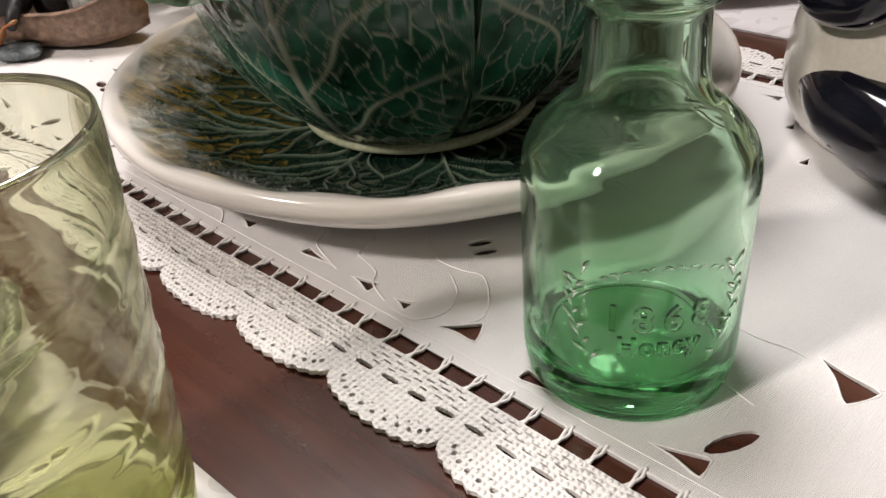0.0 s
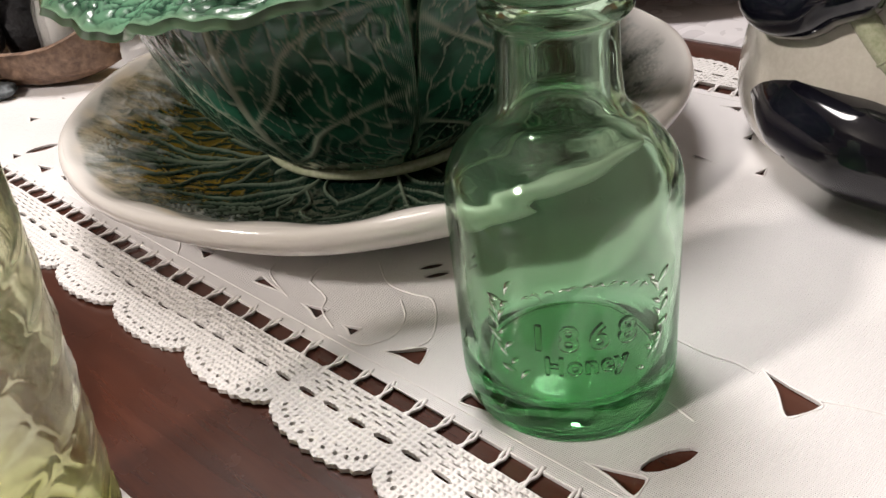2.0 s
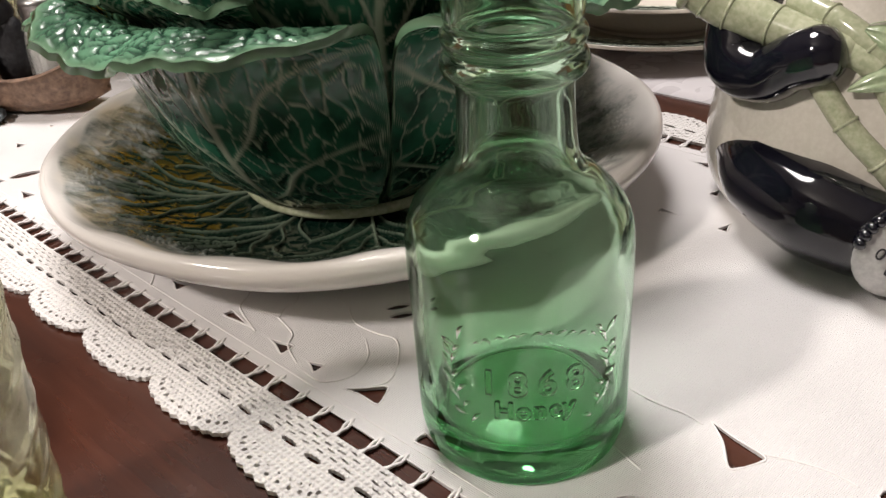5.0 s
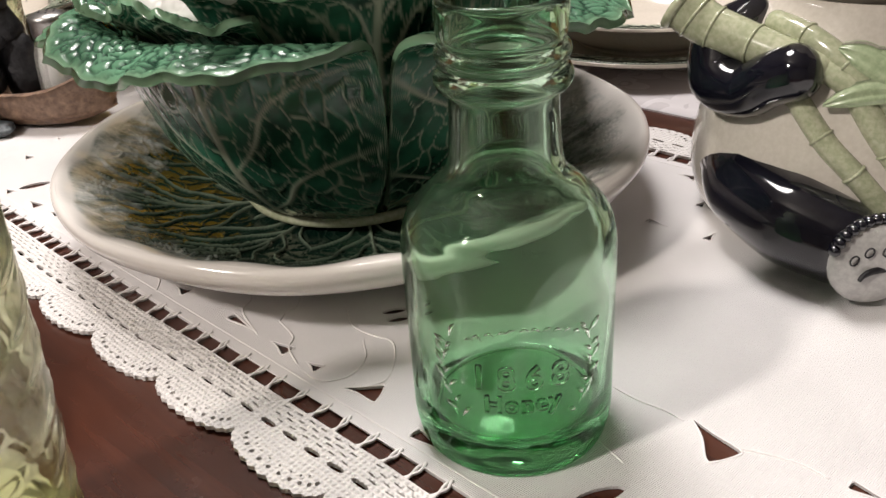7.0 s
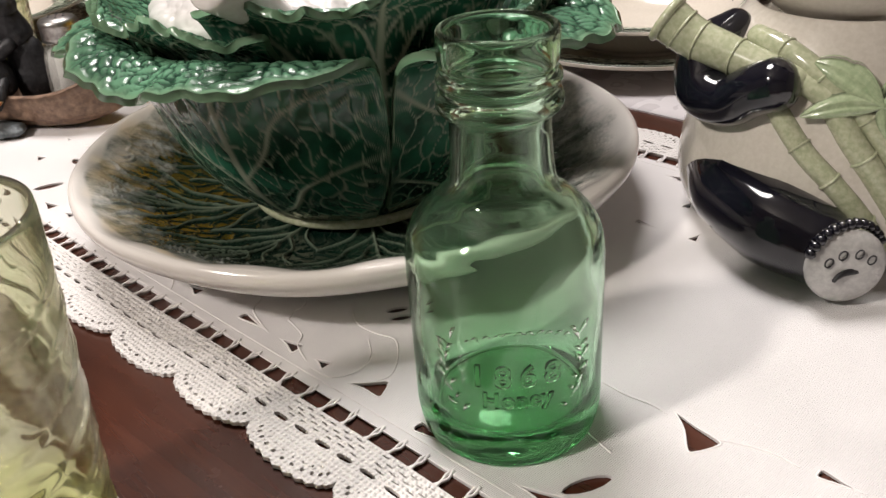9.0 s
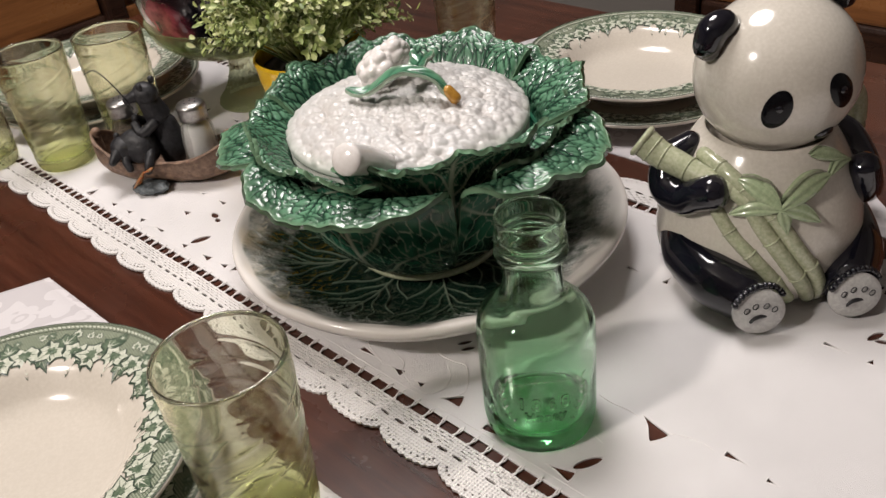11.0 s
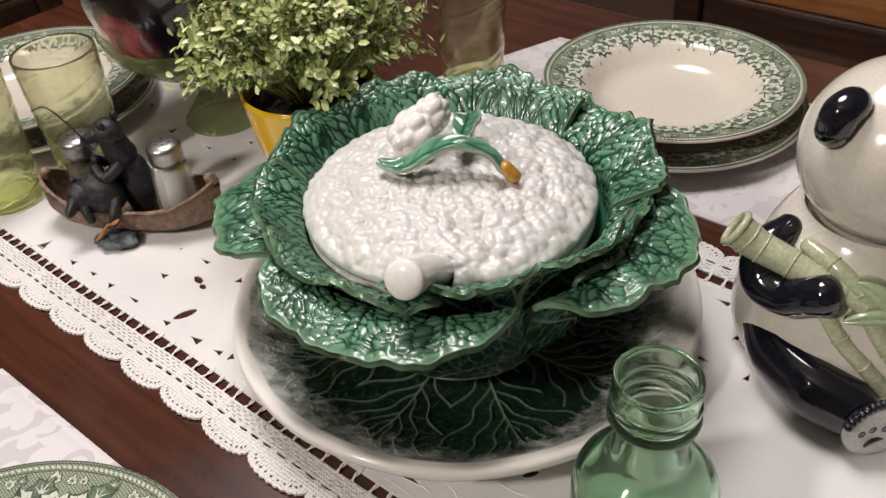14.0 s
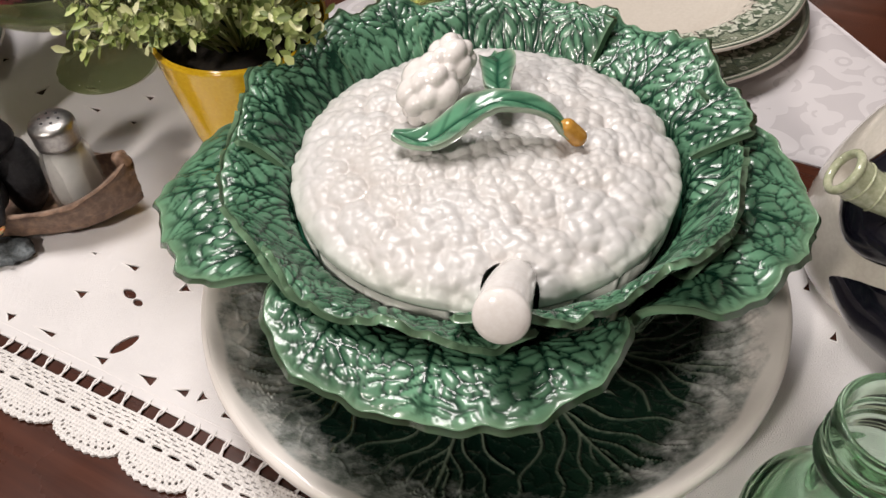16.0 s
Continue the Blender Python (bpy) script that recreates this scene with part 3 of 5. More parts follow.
def room():
    w = new("wall_north", box("wall_north", -2.6, 2.6, 3.0, 3.1, -0.76, 1.9, bevel=0))
    for name, size in (("wall_south", (-2.6, 2.6, -2.3, -2.2, -0.76, 1.9)), ("wall_west", (-2.7, -2.6, -2.3, 3.1, -0.76, 1.9)), ("wall_east", (2.6, 2.7, -2.3, 3.1, -0.76, 1.9))):
        tagged(part(name, box(name, *size, bevel=0), M_WALL), "plain cream painted wall of the dining room", "wall", kind="structure")
    w.data.materials.append(M_WALL)
    tagged(w, "plain cream painted wall of the dining room", "wall", kind="structure")
    tagged(part("floor", box("floor", -2.7, 2.7, -2.3, 3.1, -0.80, -0.76, bevel=0), M_FLOOR), "brown wooden floor under the dining table", "floor", kind="structure")
    tagged(part("ceiling", box("ceiling", -2.7, 2.7, -2.3, 3.1, 1.9, 1.98, bevel=0), M_CEILING), "plain white painted ceiling", "ceiling", kind="structure")


room()
ALONG = pose(0, 0, 0, 0, 0, -41.2)


def dining_table():
    t = thing("dining_table", ALONG, "dark red mahogany dining table with a polished top", "table")
    part("tabletop", box("tabletop", -1.20, 0.80, -0.20, 0.905, -0.032, 0.0, bevel=0.006), M_TABLE, t)
    part("apron", box("apron", -1.10, 0.70, -0.10, 0.805, -0.115, -0.033, bevel=0.003), M_TABLE, t)
    for x in (-1.08, 0.62):
        for y in (-0.08, 0.72):
            part("leg", box("leg", x, x + 0.07, y, y + 0.07, -0.76, -0.116, bevel=0.008), M_TABLE, t)


dining_table()


def dining_chair(m, label):
    c = thing("dining_chair", m, label, "chair", "chairs round the table")
    part("seat", box("seat", -0.23, 0.23, -0.22, 0.22, -0.32, -0.27, bevel=0.015), M_PANEL, c)
    for x in (-0.215, 0.175):
        part("back_post", box("back_post", x, x + 0.04, 0.18, 0.225, -0.76, 0.30, bevel=0.008), M_CHAIR, c)
        part("leg", box("leg", x, x + 0.04, -0.20, -0.16, -0.76, -0.321, bevel=0.006), M_CHAIR, c)
    part("top_rail", box("top_rail", -0.174, 0.174, 0.188, 0.218, 0.20, 0.30, bevel=0.01), M_CHAIR, c)
    part("lower_rail", box("lower_rail", -0.174, 0.174, 0.190, 0.216, -0.10, -0.05, bevel=0.006), M_CHAIR, c)
    part("splat", box("splat", -0.17, 0.17, 0.196, 0.210, -0.049, 0.199, bevel=0.004), M_PANEL, c, "amber wooden back panel")
    return c


head_chair = dining_chair(ALONG @ pose(-1.22, 0.42, 0, 0, 0, 90), "dark wooden chair with an amber panel, at the table's head")
copy_thing(head_chair, ALONG @ pose(-0.33, 0.93, 0, 0, 0, 0))
copy_thing(head_chair, ALONG @ pose(0.28, 0.93, 0, 0, 0, 0))


def sideboard():
    """A chest of drawers against the wall beyond the table's head."""
    c = thing("sideboard", ALONG @ pose(-1.78, 0.42, -0.76), "amber wooden sideboard with dark drawer pulls", "sideboard")
    part("body", box("body", -0.22, 0.20, -0.85, 0.85, 0.06, 0.98, bevel=0.006), M_PANEL, c)
    part("top", box("top", -0.24, 0.24, -0.88, 0.88, 0.981, 1.01, bevel=0.008), M_CHAIR, c, "dark stained top")
    part("plinth", box("plinth", -0.20, 0.19, -0.83, 0.83, 0.0, 0.059, bevel=0.004), M_CHAIR, c)
    for row in range(3):
        for col in range(3):
            y0, z0 = -0.83 + 0.557 * col, 0.08 + 0.30 * row
            drawer = part("drawer", box("drawer", 0.201, 0.222, y0, y0 + 0.545, z0, z0 + 0.285, bevel=0.006), M_PANEL, c)
            part("pull", tube("pull", [(0.222, y0 + 0.21, z0 + 0.15), (0.245, y0 + 0.24, z0 + 0.135), (0.245, y0 + 0.30, z0 + 0.135), (0.222, y0 + 0.33, z0 + 0.15)], [0.010, 0.008, 0.010], 10, 16), M_CHAIR, drawer, "dark drawer pull")


sideboard()

# ---- table runner ----
MIDDLE = 0.352  # the runner's centre line, across


def ring_of(u, v, a, b, turn, n=10, sharp=1.0):
    out = []
    for k in range(n):
        t = 2 * math.pi * k / n
        x, y = a * math.cos(t), b * math.copysign(abs(math.sin(t)) ** sharp, math.sin(t))
        c, s = math.cos(turn), math.sin(turn)
        out.append((u + c * x - s * y, v + s * x + c * y))
    return out


def lace_unit(width, rng):
    """One scallop of the crochet edging, from valley to valley, with its openings."""
    h = width / 2
    teeth, low = [], []
    for k in range(27):
        a = math.pi * (k + 0.0) / 26
        x = -math.cos(a)
        d = math.sin(a) ** 0.75
        tooth = 0.0012 if k % 2 else -0.0002
        rim = 0.1748 - (0.0106 + tooth) * d
        low.append((x * h * (1 - 0.00 * d), rim))
    low[0], low[-1] = (-h, 0.1756), (h, 0.1756)
    outline = low + [(h, 0.1961), (-h, 0.1961)]
    holes = []
    for k in range(11):
        a = math.pi * (k + 0.75) / 11.5
        x, d = -math.cos(a) * h * 0.80, math.sin(a) ** 0.75
        holes.append(ring_of(x, 0.1764 - 0.0084 * d, 0.00075 + 0.0003 * rng.random(), 0.0012, -a + 0.5 * math.pi + 1.57, 6))
    for k in range(8):
        a = math.pi * (k + 0.8) / 8.6
        x, d = -math.cos(a) * h * 0.62, math.sin(a) ** 0.75
        holes.append(ring_of(x, 0.1768 - 0.0058 * d, 0.0004, 0.0008, -a + 3.1, 5))
    for k in range(4):
        u = -h + width * (k + 0.5) / 4 + rng.uniform(-1, 1) * 0.0005
        holes.append(ring_of(u, 0.1832 + rng.uniform(-1, 1) * 0.0003, width * 0.085, 0.0010 + 0.0003 * rng.random(), rng.uniform(-0.06, 0.06), 8, 0.6))
    for row, v in enumerate((0.1868, 0.1893, 0.1916, 0.1938)):
        for k in range(7):
            u = -h + width * (k + 0.25 + 0.5 * (row % 2)) / 7 + rng.uniform(-1, 1) * 0.0006
            if abs(u) < h - 0.0042:
                holes.append(ring_of(u, v + rng.uniform(-1, 1) * 0.0003, 0.0021 + 0.0006 * rng.random(), 0.00034 + 0.00012 * rng.random(), rng.uniform(-0.1, 0.1), 6))
    return sheet_data(outline, holes, 0.0003, 0.0019)


def lace_edging(runner, far):
    rng = random.Random(5 + far)
    wide = [lace_unit(0.055, rng) for _ in range(4)]
    slim = [lace_unit(0.0485, rng) for _ in range(3)]
    pieces = []
    for k in range(-14, 17):
        u = -0.3428 + (0.055 * k if k >= 0 else 0.0485 * k - 0.00325)
        v, f = rng.choice(wide if k >= 0 else slim)
        v = v.copy()
        v[:, 0] += u
        v[:, 1] += 0.0007 * np.sin(v[:, 0] * 23 + far)
        v[:, 2] += 0.0006 * (1 + np.sin(v[:, 0] * 61 + 90 * v[:, 1]))
        if far:
            v[:, 1] = 2 * MIDDLE - v[:, 1]
            f = [one[::-1] for one in f]
        pieces.append((v, f))
    part("lace_edging", joined("lace_edging", pieces, smooth=False), M_LACE, runner, "scalloped white crochet lace edging")
    bars, u = [], -1.02
    while u < 0.56:
        sway, lean = rng.uniform(-0.0010, 0.0010), rng.uniform(-0.0016, 0.0016)
        for twist in (-1, 1):
            line = []
            for f in np.linspace(-0.18, 1.15, 9):
                v = 0.1960 + 0.0090 * f + 0.0007 * math.sin(23 * u + far)
                x = u + lean * f + sway * math.sin(3.1 * f) + twist * (0.00045 * abs(math.cos(4.2 * f)) + 0.00025)
                line.append((x, 2 * MIDDLE - v if far else v, 0.0017 + 0.0004 * twist * math.sin(6 * f)))
            bars.append(tube_data(line, [0.00078, 0.00066, 0.00078], 6, 14))
        u += (0.055 if u > -0.36 else 0.0485) / 4 * rng.uniform(0.93, 1.07)
    tagged(part("ladder_stitch", joined("ladder_stitch", bars), M_THREAD, runner, "twisted threads across the open hem"), kind="stuff")


# Cut openings of the embroidery: along, across, length, width, degrees.
CUTS_NEAR = [
    (-0.357, 0.2195, 0.015, 0.005, 180), (-0.318, 0.2195, 0.012, 0.007, 180), (-0.327, 0.228, 0.008, 0.004, 180), (-0.267, 0.2200, 0.022, 0.005, 0),
    (-0.237, 0.2195, 0.014, 0.007, 180), (-0.214, 0.2195, 0.009, 0.006, 180), (-0.184, 0.2210, 0.018, 0.011, 205), (-0.267, 0.2550, 0.007, 0.005, 180),
    (-0.141, 0.2160, 0.020, 0.006, 0), (-0.087, 0.2170, 0.020, 0.009, 185), (-0.062, 0.2820, 0.024, 0.014, 150), (-0.008, 0.2905, 0.017, 0.005, 0),
    (0.017, 0.2870, 0.008, 0.004, 0), (0.060, 0.2170, 0.018, 0.008, 180), (0.110, 0.2190, 0.016, 0.007, 0), (0.150, 0.2500, 0.012, 0.006, 90),
]
CUTS_LEFT = [
    (-0.698, 0.2160, 0.014, 0.011, 90), (-0.655, 0.2160, 0.011, 0.006, 180), (-0.627, 0.2175, 0.012, 0.005, 180), (-0.600, 0.2175, 0.009, 0.007, 170),
    (-0.570, 0.2180, 0.019, 0.004, 180), (-0.573, 0.2515, 0.011, 0.007, 180), (-0.523, 0.2170, 0.011, 0.006, 180), (-0.488, 0.2185, 0.015, 0.007, 180),
    (-0.463, 0.2200, 0.011, 0.006, 190), (-0.448, 0.2225, 0.007, 0.008, 10), (-0.559, 0.2840, 0.015, 0.005, 180), (-0.511, 0.2840, 0.009, 0.008, 0),
    (-0.427, 0.2180, 0.010, 0.004, 0), (-0.629, 0.2640, 0.008, 0.005, 180), (-0.640, 0.2620, 0.006, 0.005, 0), (-0.591, 0.2825, 0.008, 0.003, 180), (-0.390, 0.2190, 0.012, 0.005, 0),
]
CUTS_FAR = [
    (-0.764, 0.4070, 0.015, 0.010, 90), (-0.708, 0.4050, 0.019, 0.005, 180), (-0.676, 0.4360, 0.012, 0.007, 180), (-0.724, 0.4260, 0.015, 0.005, 0),
    (-0.666, 0.4050, 0.011, 0.005, 180), (-0.828, 0.4280, 0.012, 0.008, 45), (-0.184, 0.4830, 0.013, 0.006, 180), (-0.159, 0.4550, 0.010, 0.005, 90),
    (-0.167, 0.4200, 0.014, 0.004, 0), (-0.137, 0.4225, 0.010, 0.005, 90), (-0.004, 0.4220, 0.018, 0.004, 0), (0.021, 0.4225, 0.007, 0.005, 90),
    (-0.780, 0.4820, 0.014, 0.006, 0), (-0.830, 0.4800, 0.012, 0.006, 180), (-0.730, 0.4840, 0.012, 0.006, 0), (0.040, 0.4850, 0.014, 0.006, 180), (0.090, 0.4820, 0.012, 0.007, 0),
]
EYELETS = [(-0.0775, 0.2325, 0.0105, 0.0034, 62), (-0.517, 0.232, 0.0100, 0.0040, 68), (-0.5425, 0.2650, 0.0060, 0.0032, -14), (-0.5325, 0.2615, 0.0042, 0.0026, -14), (-0.2175, 0.2715, 0.0060, 0.0024, 55), (-0.2110, 0.2680, 0.0060, 0.0024, 55), (0.013, 0.449, 0.0080, 0.0028, 70), (0.019, 0.446, 0.0060, 0.0024, 20)]


def cut(u, v, length, width, turn):
    c, s = math.cos(radians(turn)), math.sin(radians(turn))
    shape = [(0.55, 0.0), (0.1, 0.16), (-0.40, 0.52), (-0.45, 0.0), (-0.40, -0.48), (0.1, -0.2)]
    return [(u + c * x * length - s * y * width, v + s * x * length + c * y * width) for x, y in shape]


def table_runner():
    r = thing("table_runner", ALONG, "white linen runner with cutwork embroidery and crochet lace edges", "table runner")
    holes = [cut(*c) for c in CUTS_NEAR + CUTS_LEFT + CUTS_FAR] + [ring_of(u, v, a, b, radians(t), 12, 1.2) for u, v, a, b, t in EYELETS]
    low, high = 0.2049, 2 * MIDDLE - 0.2049
    n = 90
    edge = [(-1.04 + 1.62 * k / n, low + 0.0007 * math.sin(23 * (-1.04 + 1.62 * k / n))) for k in range(n + 1)]
    back = [(-1.04 + 1.62 * k / n, high - 0.0007 * math.sin(23 * (-1.04 + 1.62 * k / n) + 1)) for k in range(n, -1, -1)]
    me = mesh_of("cloth", *sheet_data(edge + back, holes, 0.0003, 0.0013), smooth=False)
    part("cloth", me, M_LINEN, r)
    lace_edging(r, 0)
    lace_edging(r, 1)
    # corded outlines: overlapping petals by the hem, and the edge of each cut opening
    for petal in (
        [(-0.254, 0.232), (-0.258, 0.239), (-0.258, 0.245), (-0.266, 0.254)],
        [(-0.254, 0.232), (-0.239, 0.228), (-0.233, 0.221), (-0.221, 0.216)],
        [(-0.239, 0.26), (-0.224, 0.251), (-0.21, 0.251), (-0.2, 0.253), (-0.189, 0.244), (-0.182, 0.232), (-0.186, 0.223)],
        [(-0.21, 0.245), (-0.2, 0.237), (-0.196, 0.225), (-0.202, 0.215), (-0.214, 0.214)],
        [(-0.289, 0.239), (-0.281, 0.235), (-0.275, 0.226), (-0.254, 0.219)],
        [(-0.348, 0.218), (-0.336, 0.217), (-0.327, 0.21)],
        [(-0.106, 0.286), (-0.094, 0.285), (-0.083, 0.286), (-0.075, 0.285)],
        [(-0.052, 0.284), (-0.041, 0.288), (-0.031, 0.29), (-0.022, 0.289)],
        [(-0.093, 0.256), (-0.08, 0.252)],
    ):
        part("petal_outline", tube("petal_outline", [(u, v, 0.0017) for u, v in petal], [0.00042, 0.00048, 0.00042], 6, 40), M_THREAD, r, "corded embroidered petal outline")
    cords = []
    for c in CUTS_NEAR + CUTS_LEFT + CUTS_FAR:
        ring = cut(*c)
        cords.append(tube_data([(u, v, 0.0016) for u, v in ring[:4]], [0.0003, 0.0005, 0.0003], 6, 16))
        cords.append(tube_data([(u, v, 0.0016) for u, v in ring[3:] + ring[:1]], [0.0003, 0.0005, 0.0003], 6, 16))
    tagged(part("cutwork_cord", joined("cutwork_cord", cords), M_THREAD, r, "corded edges of the cut openings"), kind="stuff")
    seams = []
    for far in (0, 1):
        for side in (0.2055, 0.2110):
            v = 2 * MIDDLE - side if far else side
            seams.append(tube_data([(-1.035, v, 0.0016), (-0.6, v + 0.0004, 0.0016), (-0.2, v - 0.0004, 0.0016), (0.57, v, 0.0016)], [0.00035] * 2, 6, 60))
    part("hem_stitch", joined("hem_stitch", seams), M_THREAD, r)


table_runner()


def napkin(name, m, outline, label, seed):
    """A folded cloth of a few layers, with soft edges and a gentle swell."""
    n = 36
    (a, b, c, d) = [np.array(p, float) for p in outline]
    g = np.linspace(0, 1, n)
    s, t = np.meshgrid(g, g, indexing="ij")
    xy = (1 - s)[..., None] * ((1 - t)[..., None] * a + t[..., None] * d) + s[..., None] * ((1 - t)[..., None] * b + t[..., None] * c)
    edge = np.minimum.reduce([s, 1 - s, t, 1 - t])
    swell = np.array([[noise.noise(Vector((x * 9 + seed, y * 9, seed))) for x, y in row] for row in xy])
    z = 0.0012 + 0.0032 * np.clip(edge * 26, 0, 1) ** 0.5 + 0.0022 * np.clip(swell, -0.4, 1) * np.clip(edge * 8, 0, 1)
    top = np.concatenate([xy, z[..., None]], -1).reshape(-1, 3)
    low = np.concatenate([xy, np.full_like(z, 0.0002)[..., None]], -1).reshape(-1, 3)
    loop = [i * n for i in range(n)] + [(n - 1) * n + j for j in range(1, n)] + [i * n + n - 1 for i in range(n - 2, -1, -1)] + list(range(n - 2, 0, -1))
    k = n * n
    walls = [(loop[i], loop[(i + 1) % len(loop)], loop[(i + 1) % len(loop)] + k, loop[i] + k) for i in range(len(loop))]
    ob = part(name, mesh_of(name, np.concatenate([top, low]), grid_faces(n, n, flip=True) + grid_faces(n, n, start=k) + walls), M_DAMASK, None, "", m)
    return tagged(ob, label, "napkin", "folded napkins")


napkin("napkin", ALONG, [(-0.585, 0.112), (-0.165, 0.116), (-0.15, -0.17), (-0.69, -0.15)], "white damask napkin under an ivory plate stack", 1.0)
napkin("napkin", ALONG, [(-0.54, 0.805), (-0.240, 0.806), (0.0, 0.572), (-0.63, 0.572)], "white damask napkin under plates beside a dark chair", 4.0)

# ---- plates ----
SOUP = [(0.0, 0.0060), (0.035, 0.0062), (0.055, 0.0078), (0.068, 0.0130), (0.0775, 0.0225), (0.0850, 0.0300), (0.0920, 0.0330), (0.105, 0.0350), (0.1185, 0.0375), (0.1225, 0.0388), (0.1235, 0.0375), (0.1215, 0.0355), (0.100, 0.0305), (0.0860, 0.0255), (0.076, 0.0110), (0.062, 0.0030), (0.060, 0.0), (0.056, 0.0), (0.055, 0.0030), (0.0, 0.0035)]
DINNER = [(0.0, 0.0060), (0.060, 0.0060), (0.082, 0.0075), (0.092, 0.0125), (0.099, 0.0150), (0.118, 0.0180), (0.131, 0.0205), (0.1355, 0.0215), (0.1365, 0.0202), (0.1345, 0.0180), (0.110, 0.0130), (0.092, 0.0080), (0.080, 0.0030), (0.078, 0.0), (0.073, 0.0), (0.072, 0.0030), (0.0, 0.0035)]


def surface_height(profile, r):
    line = spline(profile, 700)
    line = line[: int(line[:, 0].argmax()) + 1]
    return np.interp(r, line[:, 0], line[:, 1])


def ivy_leaf(u, scale, turn):
    """Outline of a five-pointed ivy leaf."""
    pts = [(0, -0.18), (0.24, -0.42), (0.42, -0.20), (0.70, -0.14), (0.52, 0.14), (0.54, 0.48), (0.27, 0.48), (0.0, 1.0), (-0.27, 0.48), (-0.54, 0.48), (-0.52, 0.14), (-0.70, -0.14), (-0.42, -0.20), (-0.24, -0.42)]
    c, s = math.cos(turn), math.sin(turn)
    return [(u[0] + scale * (c * x - s * y), u[1] + scale * (s * x + c * y)) for x, y in pts]


def ivy_print(profile, r0, r1, seed, count):
    """Printed ivy wreath laid on the rim: dark leaves, pale leaves over them, and their ribs."""
    rng = random.Random(seed)
    dark, pale, mid = [], [], []
    line = spline(profile, 700)
    line = line[: int(line[:, 0].argmax()) + 1]

    def lay(poly, lift):
        c = np.mean(poly, axis=0)
        v = [(x, y, np.interp(math.hypot(x, y), line[:, 0], line[:, 1]) + lift) for x, y in [*poly, c]]
        n = len(poly)
        return v, [(i, (i + 1) % n, n) for i in range(n)]

    def leaf(r, b, size, turn, layer, tone):
        c = (r * math.cos(b), r * math.sin(b))
        z = 0.00055 + 0.00009 * layer
        dark.append(lay(ivy_leaf(c, size, turn), z))
        (pale if tone else mid).append(lay(ivy_leaf((c[0] + size * 0.02, c[1]), size * 0.86, turn), z + 0.00003))
        if tone:
            mid.append(lay(ivy_leaf(c, size * 0.40, turn), z + 0.00005))
        for tip in (-1.25, -0.6, 0.0, 0.6, 1.25):
            d = (-math.sin(turn + tip), math.cos(turn + tip))
            e = (-d[1] * size * 0.045, d[0] * size * 0.045)
            far = size * (0.78 if tip == 0 else 0.50)
            poly = [(c[0] + e[0], c[1] + e[1]), (c[0] - e[0], c[1] - e[1]), (c[0] + d[0] * far, c[1] + d[1] * far)]
            (mid if tone else pale).append(lay(poly, z + 0.00007))

    for k in range(count):
        a = 2 * math.pi * k / count + rng.uniform(-0.02, 0.02)
        step = 2 * math.pi / count
        out = a - math.pi / 2
        leaf(r0 + (r1 - r0) * 0.75, a + 0.30 * step, rng.uniform(0.0125, 0.0150), out + rng.uniform(-1.2, 1.2), 0, False)
        leaf(r0 + (r1 - r0) * 0.10, a + 0.70 * step, rng.uniform(0.0090, 0.0110), out + math.pi + rng.uniform(-0.8, 0.8), 1, False)
        leaf(r0 + (r1 - r0) * rng.uniform(0.35, 0.55), a, rng.uniform(0.0170, 0.0200), out + math.pi + rng.uniform(-0.9, 0.5), 2, True)
        leaf(r0 + (r1 - r0) * rng.uniform(0.25, 0.60), a + 0.5 * step, rng.uniform(0.0155, 0.0180), out + rng.uniform(1.2, 3.4), 3, True)
        for side in (0.15, 0.62, 0.8):
            leaf(r1 + 0.0035 + rng.uniform(-0.001, 0.0015), a + side * step, rng.uniform(0.0045, 0.0070), out + rng.uniform(-0.8, 0.8), 0, rng.random() < 0.5)
    return joined("ivy_print", dark, False), joined("ivy_print_pale", pale, False), joined("ivy_print_mid", mid, False)


